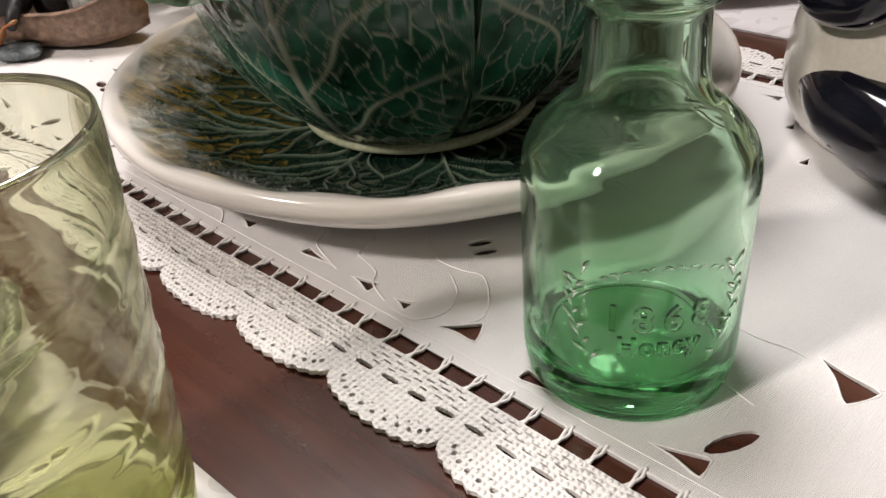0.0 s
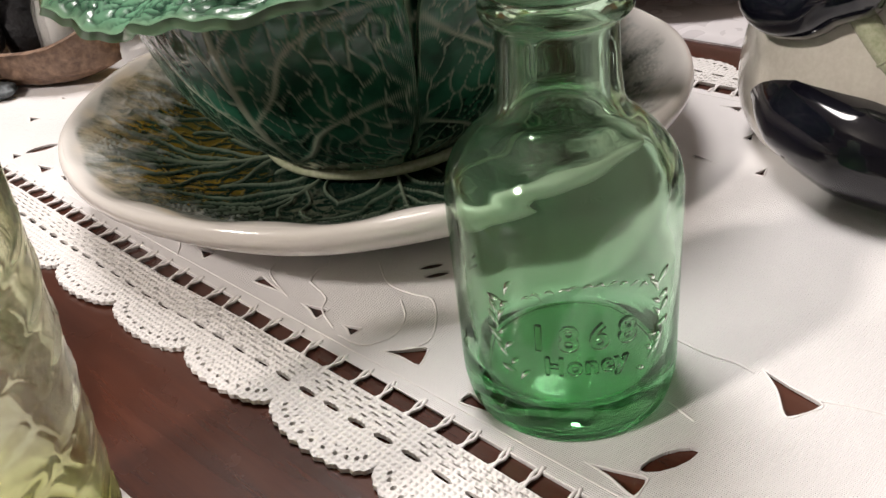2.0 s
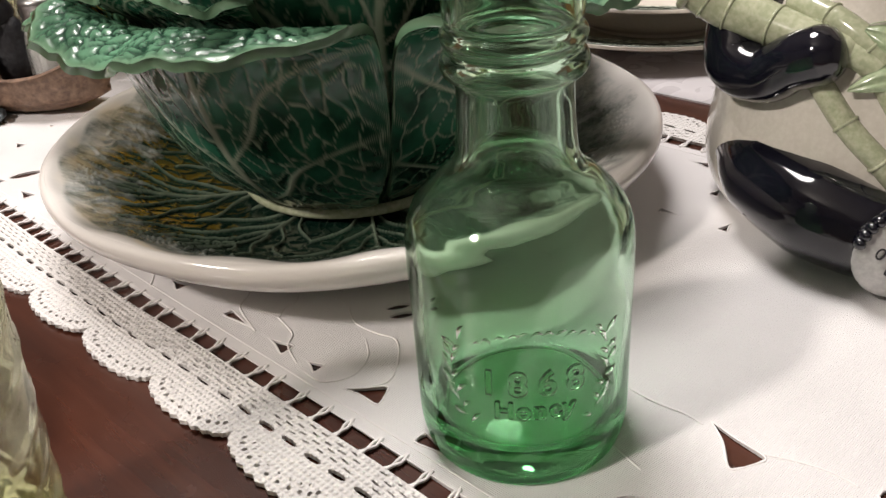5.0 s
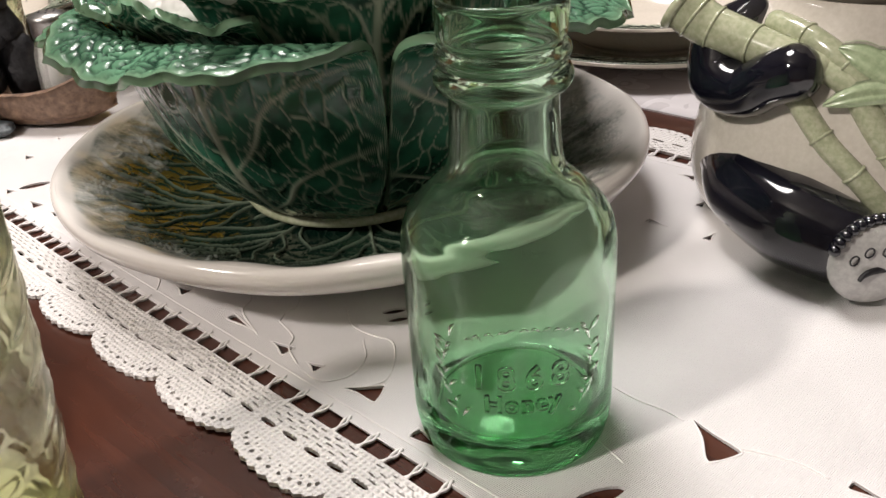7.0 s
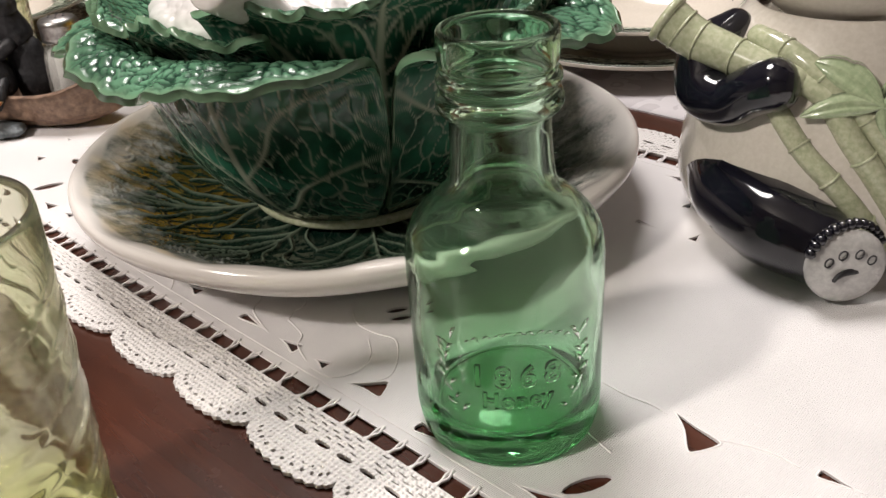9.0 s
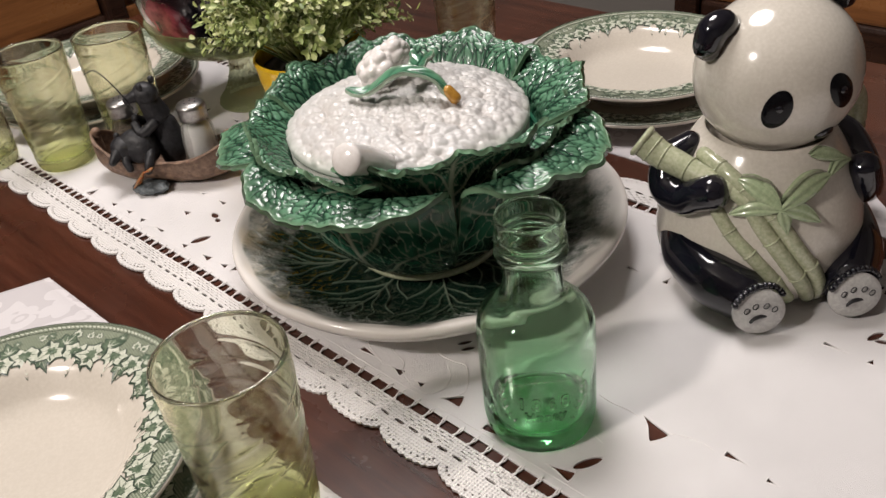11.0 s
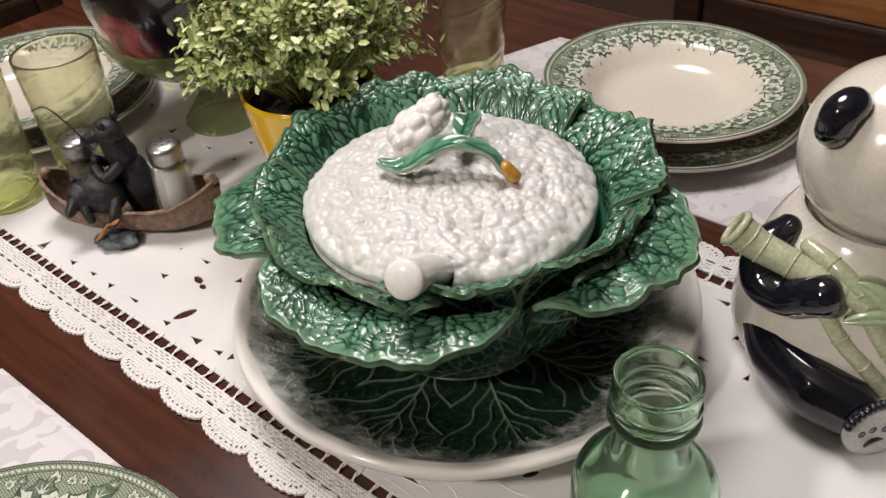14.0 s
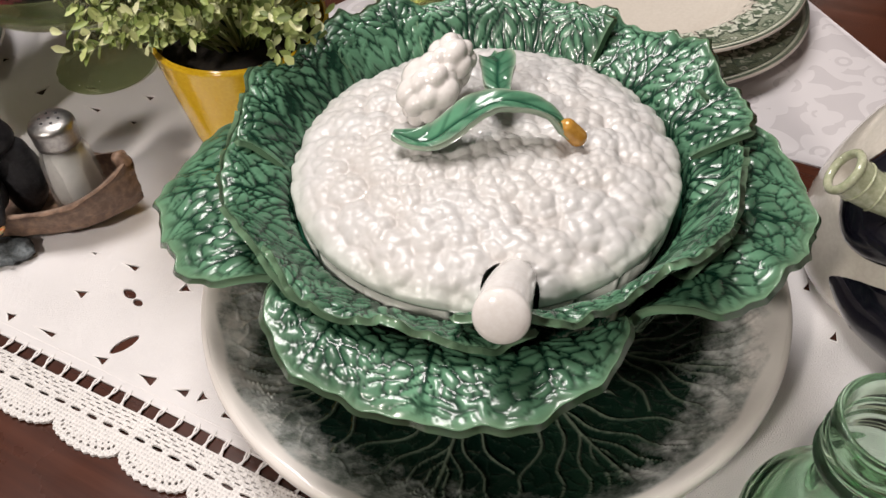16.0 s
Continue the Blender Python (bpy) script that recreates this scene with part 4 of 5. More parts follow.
def plate(name, m, profile, r_band, r_print, beads, label, seed, group):
    p = thing(name, m, label, "plate", group)

    def gadroon(r, z, th):
        lip = np.clip((r - (r_band[1] - 0.0045)) / 0.003, 0, 1)
        return r + lip * 0.00012 * np.sin(beads * th), z

    part("body", lathe("body", profile, 240, 0 if profile is None else 70, gadroon), M_IVORY, p)
    rr = np.linspace(r_band[0], r_band[1] + 0.0012, 14)
    th = np.linspace(0, 2 * np.pi, 240, endpoint=False)
    v = np.stack([rr[:, None] * np.cos(th), rr[:, None] * np.sin(th), (surface_height(profile, rr) + 0.00022)[:, None] * np.ones(240)], -1).reshape(-1, 3)
    part("printed_band", mesh_of("printed_band", v, grid_faces(14, 240, True)), M_SAGE, p, "sage green printed rim band")
    d, l, g = ivy_print(profile, *r_print, seed, 17)
    tagged(part("ivy_print", d, M_PRINTDARK, p, "dark green ivy wreath print"), kind="stuff")
    tagged(part("ivy_print", l, M_PRINTPALE, p, "pale ivy leaves of the print"), kind="stuff")
    tagged(part("ivy_print", g, M_PRINTMID, p, "shaded ivy leaves and leaf veins of the print"), kind="stuff")
    rope = []
    rb = r_band[1] - 0.0026
    lip_z = surface_height(profile, rb) + 0.0003
    for k in range(2 * beads):
        a = math.pi * k / beads
        c = (rb * math.cos(a), rb * math.sin(a), lip_z)
        rope.append(ball_data(c, (0.0021, 0.0010, 0.0004), 8, 5, Matrix.Rotation(a + 0.95, 3, "Z")))
    tagged(part("rope_border", joined("rope_border", rope), M_PRINTPALE, p, "pale printed rope border"), kind="stuff")
    for r_line in (rb - 0.0022, rb + 0.0022, r_band[1] + 0.0010):
        z_line = float(surface_height(profile, r_line)) + 0.00035
        ring = [(r_line * math.cos(a), r_line * math.sin(a), z_line) for a in np.linspace(0, 2 * math.pi, 65)]
        part("printed_line", tube("printed_line", ring, [0.0003, 0.0003], 6, 240, squash=0.5, caps=False), M_PRINTDARK, p, "thin dark green printed line")
    return p


DINNER = [(r * 0.955, z) for r, z in DINNER]
soup = plate("soup_plate", pose(-0.270, 0.2145, 0.0118), SOUP, (0.0945, 0.1215), (0.0895, 0.1070), 110, "ivory soup plate with a green ivy-printed rim", 3, "soup plates")
dinner = plate("dinner_plate", pose(-0.2700, 0.2150, 0.0052), DINNER, (0.101, 0.1285), (0.0955, 0.1145), 120, "ivory dinner plate with a green ivy-printed rim", 8, "dinner plates")
copy_thing(dinner, pose(0.2010, 0.7560, 0.0052, 0, 0, 70))
copy_thing(soup, pose(0.2020, 0.7580, 0.0118, 0, 0, 50))
copy_thing(dinner, pose(-0.4680, 0.8720, 0.0024, 0, 0, 200))
copy_thing(soup, pose(-0.4680, 0.8720, 0.0090, 0, 0, 160))

# ---- cabbage tureen on its platter ----
HEART = (-0.017, 0.477)


def platter():
    p = thing("platter", pose(-0.015, 0.4775, 0.0018), "round white platter with a dark green moulded cabbage-leaf well", "platter")
    prof = [(0.0, 0.0075), (0.045, 0.0075), (0.085, 0.0095), (0.112, 0.0165), (0.133, 0.0265), (0.150, 0.0365), (0.160, 0.0425), (0.1655, 0.0440), (0.1685, 0.0415), (0.1675, 0.0360), (0.1600, 0.0275), (0.145, 0.0190), (0.125, 0.0090), (0.108, 0.0045), (0.102, 0.0), (0.094, 0.0), (0.092, 0.0040), (0.0, 0.0045)]
    line = spline(prof, 420) * (0.988, 1.0)
    seg = 800
    th = np.linspace(0, 2 * np.pi, seg, endpoint=False)
    r, t = line[:, :1] * np.ones(seg), np.ones((len(line), 1)) * th
    z = line[:, 1:] * np.ones(seg)
    top = (np.arange(len(line)) < int(420 * 7 / 17))[:, None] * np.ones(seg)
    leaves = 9
    k = np.round(t / (2 * np.pi / leaves))
    local = t - k * (2 * np.pi / leaves) + 0.05 * np.sin(5 * k)
    v = veins(local * r, r - 0.035, 0.12, 4, first=0.0, gap=0.13, cell=0.0085, fine=0.13, rib=0.0013, lean=38.0, net_weight=0.36)
    v = v * top * np.clip((0.154 - r) / 0.012, 0, 1) * np.clip((r - 0.03) / 0.01, 0, 1)
    wob = 0.0012 * np.sin(17 * t) * np.exp(-(((r - 0.156) / 0.006) ** 2)) * top
    z = z + 0.0022 * v + wob + 0.0006 * np.sin(9 * t + 1) * np.clip((r - 0.1) / 0.06, 0, 1)
    r2 = np.maximum(r, 1e-4)
    verts = np.stack([r2 * np.cos(t), r2 * np.sin(t), z], -1).reshape(-1, 3)
    rim = np.clip((r - 0.1555 - 0.0012 * np.sin(17 * t)) / 0.002, 0, 1) * top + (1 - top)
    cut_row = int(np.argmax(line[:, 0] > 0.1540))
    for name, a, b, label in (("leaf_well", 0, cut_row + 1, "dark green well moulded as cabbage leaves"), ("rim", cut_row, len(line), "white rolled rim and underside")):
        rows = slice(a * seg, b * seg)
        part(name, mesh_of(name, verts[rows], grid_faces(b - a, seg, True), True, {"vein_or_crease": np.clip((v.ravel()[rows] - 0.3) / 0.5, 0, 1), "radius": r.ravel()[rows] / 0.168, "rim": rim.ravel()[rows]}), M_PLATTER, p, label)


platter()


def tureen():
    t = thing("tureen", pose(*HEART, 0.0102), "green cabbage-leaf tureen with a white cauliflower lid", "tureen")
    up = -0.0102
    bowl = [(0.0, 0.012), (0.045, 0.014), (0.070, 0.036), (0.090, 0.070), (0.096, 0.092), (0.0965, 0.098), (0.0995, 0.0985), (0.0995, 0.092), (0.094, 0.068), (0.074, 0.034), (0.056, 0.014), (0.0545, 0.004), (0.054, 0.0), (0.047, 0.0), (0.046, 0.004), (0.0, 0.006)]
    me = lathe("bowl", bowl, 96, 80)
    part("bowl", me, [M_UNDER], t, "dark green bowl under the leaves")
    ring = [(0.0625 * math.cos(a), 0.0625 * math.sin(a), 0.0052) for a in np.linspace(0, 2 * math.pi, 41)]
    part("foot_ring", tube("foot_ring", ring, [0.0030, 0.0030], 10, 120, caps=False), M_BAMBOO, t, "pale foot ring")

    def lower(reach, rise, droop, out=0.0):
        return [(0.056 + out, 0.020 + up), (0.076 + out, 0.038 + up), (0.093 + out, 0.062 + up), (0.104 + out, 0.5 * (0.062 + rise - 0.008) + 0.002 + up), (0.113, rise - 0.008 + up), (0.127, rise + 0.002 + up), (0.5 * (0.127 + reach), rise + up), (reach, rise - droop + up)]

    for az, half, reach, rise, droop, seed in ((168, 43, 0.177, 0.114, 0.010, 1), (244, 55, 0.160, 0.126, 0.005, 6.1), (327, 47, 0.162, 0.125, 0.004, 3), (42, 40, 0.165, 0.106, 0.010, 4), (104, 38, 0.165, 0.106, 0.010, 5)):
        me = leaf_mesh("outer_leaf", radians(az), radians(half), lower(reach, rise, droop, 0.003 if az == 244 else 0.0), seed, ruffle=0.0045, cell=0.0064, roll=0.009, fan=True, relief=0.0008)
        part("outer_leaf", me, [M_LEAF, M_UNDER], t, "glossy cabbage leaf with a dark veined underside")
    for az, half, reach, rise, seed in ((178, 44, 0.131, 0.142, 11), (228, 36, 0.128, 0.142, 12), (288, 40, 0.127, 0.153, 13), (338, 36, 0.124, 0.134, 14), (22, 36, 0.142, 0.140, 15), (80, 42, 0.132, 0.148, 16), (130, 36, 0.132, 0.148, 17)):
        prof = [(0.097, 0.086 + up), (0.1002, 0.108 + up), (0.1030, 0.122 + up), (0.116, rise - 0.009 + up), (0.5 * (0.116 + reach), rise - 0.003 + up), (reach, rise + up)]
        me = leaf_mesh("inner_leaf", radians(az), radians(half), prof, seed, ruffle=0.0040, waves=7.0, cell=0.0056, relief=0.0007, thick=0.0036, ns=50, taper=0.16, spread=0.95)
        part("inner_leaf", me, [M_LEAF, M_UNDER], t, "upright ruffled cabbage leaf round the lid")

    # lid, with the opening for the ladle
    lid_c = np.array((-0.003, -0.0065))
    n, seg = 150, 420
    rr = np.linspace(0, 1, n)
    th = np.linspace(0, 2 * np.pi, seg, endpoint=False)
    r = 0.0955 * rr[:, None] * np.ones(seg)
    dome = 0.127 + 0.0235 * np.clip(1 - (rr * 0.985) ** 2.7, 0, 1) ** 0.55 + up
    z = dome[:, None] * np.ones(seg)
    x, y = r * np.cos(th) + lid_c[0], r * np.sin(th) + lid_c[1]
    wx, wy = x + 0.0012 * np.sin(y * 95 + 1.3 * np.sin(x * 61)), y + 0.0012 * np.sin(x * 88 + 1.1 * np.sin(y * 70))
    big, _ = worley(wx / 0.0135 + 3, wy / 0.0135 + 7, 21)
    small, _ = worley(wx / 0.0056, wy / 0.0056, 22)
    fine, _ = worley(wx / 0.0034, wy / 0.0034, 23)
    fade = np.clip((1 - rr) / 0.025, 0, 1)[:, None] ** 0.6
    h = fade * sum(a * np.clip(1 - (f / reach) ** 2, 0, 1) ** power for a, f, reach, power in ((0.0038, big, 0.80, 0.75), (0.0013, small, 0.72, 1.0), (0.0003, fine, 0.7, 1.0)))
    slope = np.gradient(dome, 0.0955 / (n - 1))[:, None]
    tilt = 1 / np.sqrt(1 + slope**2)
    z = z + h * tilt - 0.003
    x, y = x - h * slope * tilt * np.cos(th) * 0.9, y - h * slope * tilt * np.sin(th) * 0.9
    verts = np.stack([x, y, z], -1).reshape(-1, 3)
    slot = np.array((lid_c[0] - 0.0135, lid_c[1] - 0.0900))
    off = verts[:, :2] - slot
    far = np.hypot(off[:, 0], off[:, 1])
    near = np.abs(far - 0.0125) < 0.0012
    verts[near, :2] = slot + off[near] / far[near][:, None] * 0.0125
    off = np.hypot(*(verts[:, :2] - slot).T)
    faces = [f for f in grid_faces(n, seg, True) if off[list(f)].mean() > 0.01245]
    low = len(verts)
    skirt = np.stack([0.0948 * np.cos(th) + lid_c[0], 0.0948 * np.sin(th) + lid_c[1], np.full(seg, 0.117 + up)], -1)
    faces += [(low - seg + j, low - seg + (j + 1) % seg, low + (j + 1) % seg, low + j)[::-1] for j in range(seg) if np.hypot(*(skirt[j, :2] - slot)) > 0.0125]
    rim = np.concatenate([(np.clip((rr - 0.90) / 0.08, 0, 1)[:, None] * np.ones(seg)).ravel(), np.ones(seg)])
    # the second mask paints crease shade where the big lumps meet
    lid = part("lid", mesh_of("lid", np.concatenate([verts, skirt]), faces, True, {"rim": rim * 0.6, "vein_or_crease": np.concatenate([(fade * np.clip((big - 0.5) / 0.3, 0, 1) * 0.35).ravel(), np.zeros(seg)])}), M_CAULI, t, "white knobbly cauliflower lid with a ladle slot")
    def bud(c, radius, axis, rng):
        """One lumpy floret: the outer hull of many small rounded curds."""
        q = Vector((0, 0, 1)).rotation_difference(Vector(axis)).to_matrix()
        ph, th_ = np.meshgrid(np.linspace(0.03, math.pi - 0.03, 44), np.linspace(0, 2 * math.pi, 64, endpoint=False), indexing="ij")
        d = np.stack([np.sin(ph) * np.cos(th_), np.sin(ph) * np.sin(th_), np.cos(ph)], -1)
        far = np.full(ph.shape, radius)
        for k in range(22):
            zc = 1 - 2 * (k + 0.5) / 22
            a_ = 2.39996 * k
            way = np.array((math.sqrt(1 - zc * zc) * math.cos(a_), math.sqrt(1 - zc * zc) * math.sin(a_), zc))
            cc, rad = way * radius * rng.uniform(0.70, 0.88), radius * rng.uniform(0.40, 0.60)
            along = d @ cc
            inside = rad**2 - (cc @ cc - along**2)
            far = np.where((inside > 0) & (along > 0), np.maximum(far, along + np.sqrt(np.maximum(inside, 0))), far)
        v = (d * far[..., None] * (1, 1, 1.35)).reshape(-1, 3) @ np.array(q).T
        f = grid_faces(44, 64, True, flip=True) + [tuple(range(64)), tuple(range(43 * 64, 44 * 64))[::-1]]
        return v + np.array(c), f

    base, tip = np.array((-0.029, 0.012, 0.161 + up)), np.array((-0.004, 0.028, 0.178 + up))
    axis = (tip - base) / np.linalg.norm(tip - base)
    part("knob", joined("knob", [bud(base + (tip - base) * 0.22, 0.0118, axis, random.Random(9)), bud(tip - axis * 0.011, 0.0098, axis, random.Random(4))]), M_WHITE, lid, "small white cauliflower knob")

    def frond(points, widths, seed):
        p = spline(points, 60)
        run = np.linspace(0, 1, 60)
        w = np.interp(run, np.linspace(0, 1, len(widths)), widths)
        tan = np.gradient(p, axis=0)
        side = np.cross(tan, (0, 0, 1))
        side /= np.linalg.norm(side, axis=1)[:, None]
        cols = np.linspace(-1, 1, 25)
        nn = np.cross(side, tan)
        nn /= np.linalg.norm(nn, axis=1)[:, None]
        grid = np.abs(cols)[None, :]
        lines = np.clip(np.exp(-((grid / 0.13) ** 2)) + 0.75 * np.clip(np.sin(grid * 5.5 - run[:, None] * 46 + seed) - 0.35, 0, 1) * (grid > 0.1), 0, 1)
        curl = 0.26 * w[:, None] * grid**1.6 + 0.0009 * np.sin(run[:, None] * 21 + 3 * cols[None, :] + seed) * grid - 0.0007 * lines
        up_ = p[:, None, :] + side[:, None, :] * (w[:, None] * cols[None, :])[..., None] + nn[:, None, :] * curl[..., None]
        dn = up_ - nn[:, None, :] * 0.0030
        v = np.concatenate([up_.reshape(-1, 3), dn.reshape(-1, 3)])
        a, b = 60, 25
        f = grid_faces(a, b, flip=True) + grid_faces(a, b, start=a * b)
        f += [(i * b, (i + 1) * b, a * b + (i + 1) * b, a * b + i * b) for i in range(a - 1)] + [((i + 1) * b + b - 1, i * b + b - 1, a * b + i * b + b - 1, a * b + (i + 1) * b + b - 1) for i in range(a - 1)]
        vein_or_crease = lines.ravel()
        rim = np.tile(np.abs(cols) ** 8, a)
        return mesh_of("handle_leaf", v, f, True, {"vein_or_crease": np.r_[vein_or_crease, vein_or_crease], "rim": np.r_[rim, rim] * 0.7})

    part("handle_leaf", frond([(-0.047, -0.006, 0.160 + up), (-0.032, -0.014, 0.158 + up), (-0.015, -0.015, 0.168 + up), (0.004, -0.015, 0.174 + up), (0.023, -0.021, 0.168 + up), (0.035, -0.026, 0.156 + up)], [0.0026, 0.0088, 0.0094, 0.0072, 0.0048, 0.0042], 1), M_FROND, lid, "curved green leaf handle")
    part("handle_leaf", frond([(0.006, -0.008, 0.168 + up), (0.008, 0.008, 0.168 + up), (0.012, 0.022, 0.170 + up), (0.010, 0.034, 0.165 + up)], [0.0035, 0.0070, 0.0092, 0.0045], 2), M_FROND, lid)
    part("stalk_end", tube("stalk_end", [(0.032, -0.0250, 0.1595 + up), (0.0375, -0.0268, 0.1530 + up)], [0.0044, 0.0048], 14, 6), M_AMBER, lid, "amber cut stalk end")
    return t


tureen()


def ladle():
    l = thing("ladle", pose(*HEART, 0.0102), "white ceramic ladle leaning out of the tureen", "ladle")
    up = -0.0102
    part("handle", mesh_of("handle", *tube_data([(0.012, -0.02, 0.075 + up), (-0.004, -0.070, 0.118 + up), (-0.019, -0.104, 0.147 + up), (-0.0302, -0.1300, 0.1640 + up)], [0.0070, 0.0088, 0.0102, 0.0112], 32, 26, blunt=0.30)), M_WHITE, l)
    part("scoop", ball("scoop", (0.018, 0.0, 0.050 + up), (0.028, 0.028, 0.016)), M_WHITE, l)


ladle()

# ---- honey bottle ----


def honey_bottle():
    b = thing("honey_bottle", pose(0.0678, 0.2700, 0.0019), "empty green glass honey bottle with embossed lettering", "bottle")
    outer = [(0.0, 0.0024), (0.022, 0.0022), (0.0310, 0.0006), (0.0330, 0.0), (0.0348, 0.0010), (0.0358, 0.0040), (0.0366, 0.0085), (0.0370, 0.0140), (0.0370, 0.030), (0.0371, 0.055), (0.0372, 0.074), (0.0366, 0.0820), (0.0345, 0.0885), (0.0308, 0.0935), (0.0262, 0.0980), (0.0222, 0.1015), (0.0200, 0.1045), (0.0190, 0.1080), (0.0182, 0.1160), (0.0178, 0.1240), (0.0178, 0.1290), (0.0186, 0.1312), (0.0208, 0.1322), (0.0219, 0.1340), (0.0220, 0.1362), (0.0213, 0.1380), (0.0202, 0.1390), (0.0200, 0.1402), (0.0211, 0.1416), (0.0215, 0.1432), (0.0211, 0.1448), (0.0201, 0.1460), (0.0199, 0.1474), (0.0203, 0.1488), (0.0206, 0.1525), (0.0207, 0.1570), (0.0204, 0.1593), (0.0194, 0.1602)]
    inner = [(0.0181, 0.1596), (0.0176, 0.1572), (0.0175, 0.1500), (0.0172, 0.1400), (0.0160, 0.1330), (0.0148, 0.1260), (0.0146, 0.1180), (0.0150, 0.1090), (0.0163, 0.1040), (0.0195, 0.0992), (0.0245, 0.0952), (0.0290, 0.0906), (0.0322, 0.0852), (0.0336, 0.0790), (0.0337, 0.0700), (0.0335, 0.0500), (0.0333, 0.0330), (0.0330, 0.0215), (0.0318, 0.0160), (0.0280, 0.0132), (0.018, 0.0150), (0.0, 0.0172)]

    def blown(r, z, th):
        """The uneven wall inside a moulded bottle."""
        inside = (r < 0.0339) & (z > 0.020) & (z < 0.100)
        swell = np.clip((z - 0.020) / 0.012, 0, 1) * np.clip((0.100 - z) / 0.012, 0, 1)
        ripple = 0.55 * np.sin(3 * th + 48 * z) + 0.35 * np.sin(5 * th - 85 * z + 1.0) + 0.25 * np.sin(2 * th + 170 * z)
        return r + inside * swell * 0.00042 * ripple, z

    part("glass", lathe("glass", outer + inner, 144, 260, blown), M_BOTTLE, b)
    beads = []
    for k in range(96):
        a = 2 * math.pi * k / 96
        beads.append(ball_data((0.0340 * math.cos(a), 0.0340 * math.sin(a), 0.0010), (0.0009, 0.0009, 0.0008), 8, 6))
    tagged(part("base_beads", joined("base_beads", beads), M_BOTTLE, b, "stippled bearing ring"), kind="stuff")
    def words(text, size, z, az, stretch, depth):
        c = bpy.data.curves.new(text, "FONT")
        c.body, c.size, c.extrude, c.align_x, c.align_y, c.resolution_u = text, size, depth, "CENTER", "CENTER", 3
        c.space_character, c.bevel_depth, c.offset = stretch, 0.00012, 0.00022
        tmp = new("lettering_source", c)
        me = bpy.data.meshes.new_from_object(tmp.evaluated_get(bpy.context.evaluated_depsgraph_get()))
        bpy.data.objects.remove(tmp)
        for v in me.vertices:
            a, rad = az + v.co.x / 0.0370, 0.0369 + v.co.z
            v.co = (rad * math.cos(a), rad * math.sin(a), z + v.co.y)
        return me

    part("lettering", words("1868", 0.0128, 0.0445, radians(273), 1.42, 0.0008), M_BOTTLE, b, "embossed number 1868")
    part("lettering", words("Honey", 0.0088, 0.0342, radians(274), 1.12, 0.0008), M_BOTTLE, b, "embossed word Honey")
    rng = random.Random(12)

    def on_wall(a, z, out=0.0002):
        return ((0.0370 + out) * math.cos(a), (0.0370 + out) * math.sin(a), z)

    # two laurel branches rise beside the number and meet above it
    for side in (-1, 1):
        for k in range(13):
            f = (k + 0.5) / 13
            a = radians(273) + side * (0.52 + 0.20 * math.sin(f * 2.6))
            z = 0.026 + 0.034 * f
            way = side * (0.12 if k % 2 else -0.09) * rng.uniform(0.7, 1.3)
            rise = rng.uniform(0.001, 0.006)
            part("wreath_leaf", tube("wreath_leaf", [on_wall(a, z), on_wall(a + way * 0.5, z + rise * 0.7, 0.0005), on_wall(a + way, z + rise)], [0.0002, 0.0009, 0.0002], 8, 8), M_BOTTLE, b)
    for k in range(11):
        a = radians(273) + 0.10 * (k - 5) + rng.uniform(-0.02, 0.02)
        z = 0.0630 - 0.0045 * ((k - 5) / 5) ** 2
        part("wreath_leaf", tube("wreath_leaf", [on_wall(a, z, 0.0), on_wall(a + 0.045, z + 0.0012, 0.0003), on_wall(a + 0.09, z + rng.uniform(-0.002, 0.002), 0.0)], [0.0001, 0.0005, 0.0001], 8, 8), M_BOTTLE, b)


honey_bottle()

# ---- tumblers ----


def tumbler():
    g = thing("tumbler", pose(-0.1015, 0.1940, 0.0052), "olive green glass tumbler with swirled optic ribs", "glass", "green tumblers")

    def swirl(r, z, th):
        h = np.clip(z / 0.115, 0, 1)
        band = np.clip((z - 0.006) / 0.01, 0, 1) * np.clip((0.116 - z) / 0.012, 0, 1)
        a = th * 5 - z * 390
        outside = r > 0.0311 + 0.0050 * h
        ridge = np.exp(-((np.mod(a, 2 * np.pi) - np.pi) / 0.42) ** 2)
        dent = np.sin(th * 8 + z * 120) * np.sin(th * 3 - z * 170)
        return r + band * outside * (0.0006 * ridge + 0.00014 * dent), z

    outer = [(0.0, 0.0012), (0.022, 0.0010), (0.0278, 0.0), (0.0305, 0.0022), (0.0318, 0.0080), (0.0330, 0.030), (0.0346, 0.060), (0.0360, 0.090), (0.0370, 0.112), (0.0375, 0.1255), (0.0371, 0.1290), (0.0362, 0.1298)]
    inner = [(0.0352, 0.1286), (0.0350, 0.1240), (0.0344, 0.105), (0.0332, 0.080), (0.0318, 0.050), (0.0304, 0.022), (0.0285, 0.0135), (0.020, 0.0100), (0.0, 0.0088)]
    part("glass", lathe("glass", outer + inner, 144, 300, swirl), M_TUMBLER, g)
    part("rim", tube("rim", [(0.0365 * math.cos(a), 0.0365 * math.sin(a), 0.1297) for a in np.linspace(0, 2 * math.pi, 41)], [0.0008, 0.0008], 8, 128, caps=False), M_TUMBLER, g, "fire-polished rim")
    return g


first = tumbler()
for x, y, z, turn in ((-0.4425, 0.7000, 0.0020, 40), (-0.3690, 0.7380, 0.0020, 100), (-0.5380, 0.7060, 0.0020, 160), (0.0140, 0.8480, 0.0052, 220)):
    copy_thing(first, pose(x, y, z, 0, 0, turn))

# ---- panda teapot ----


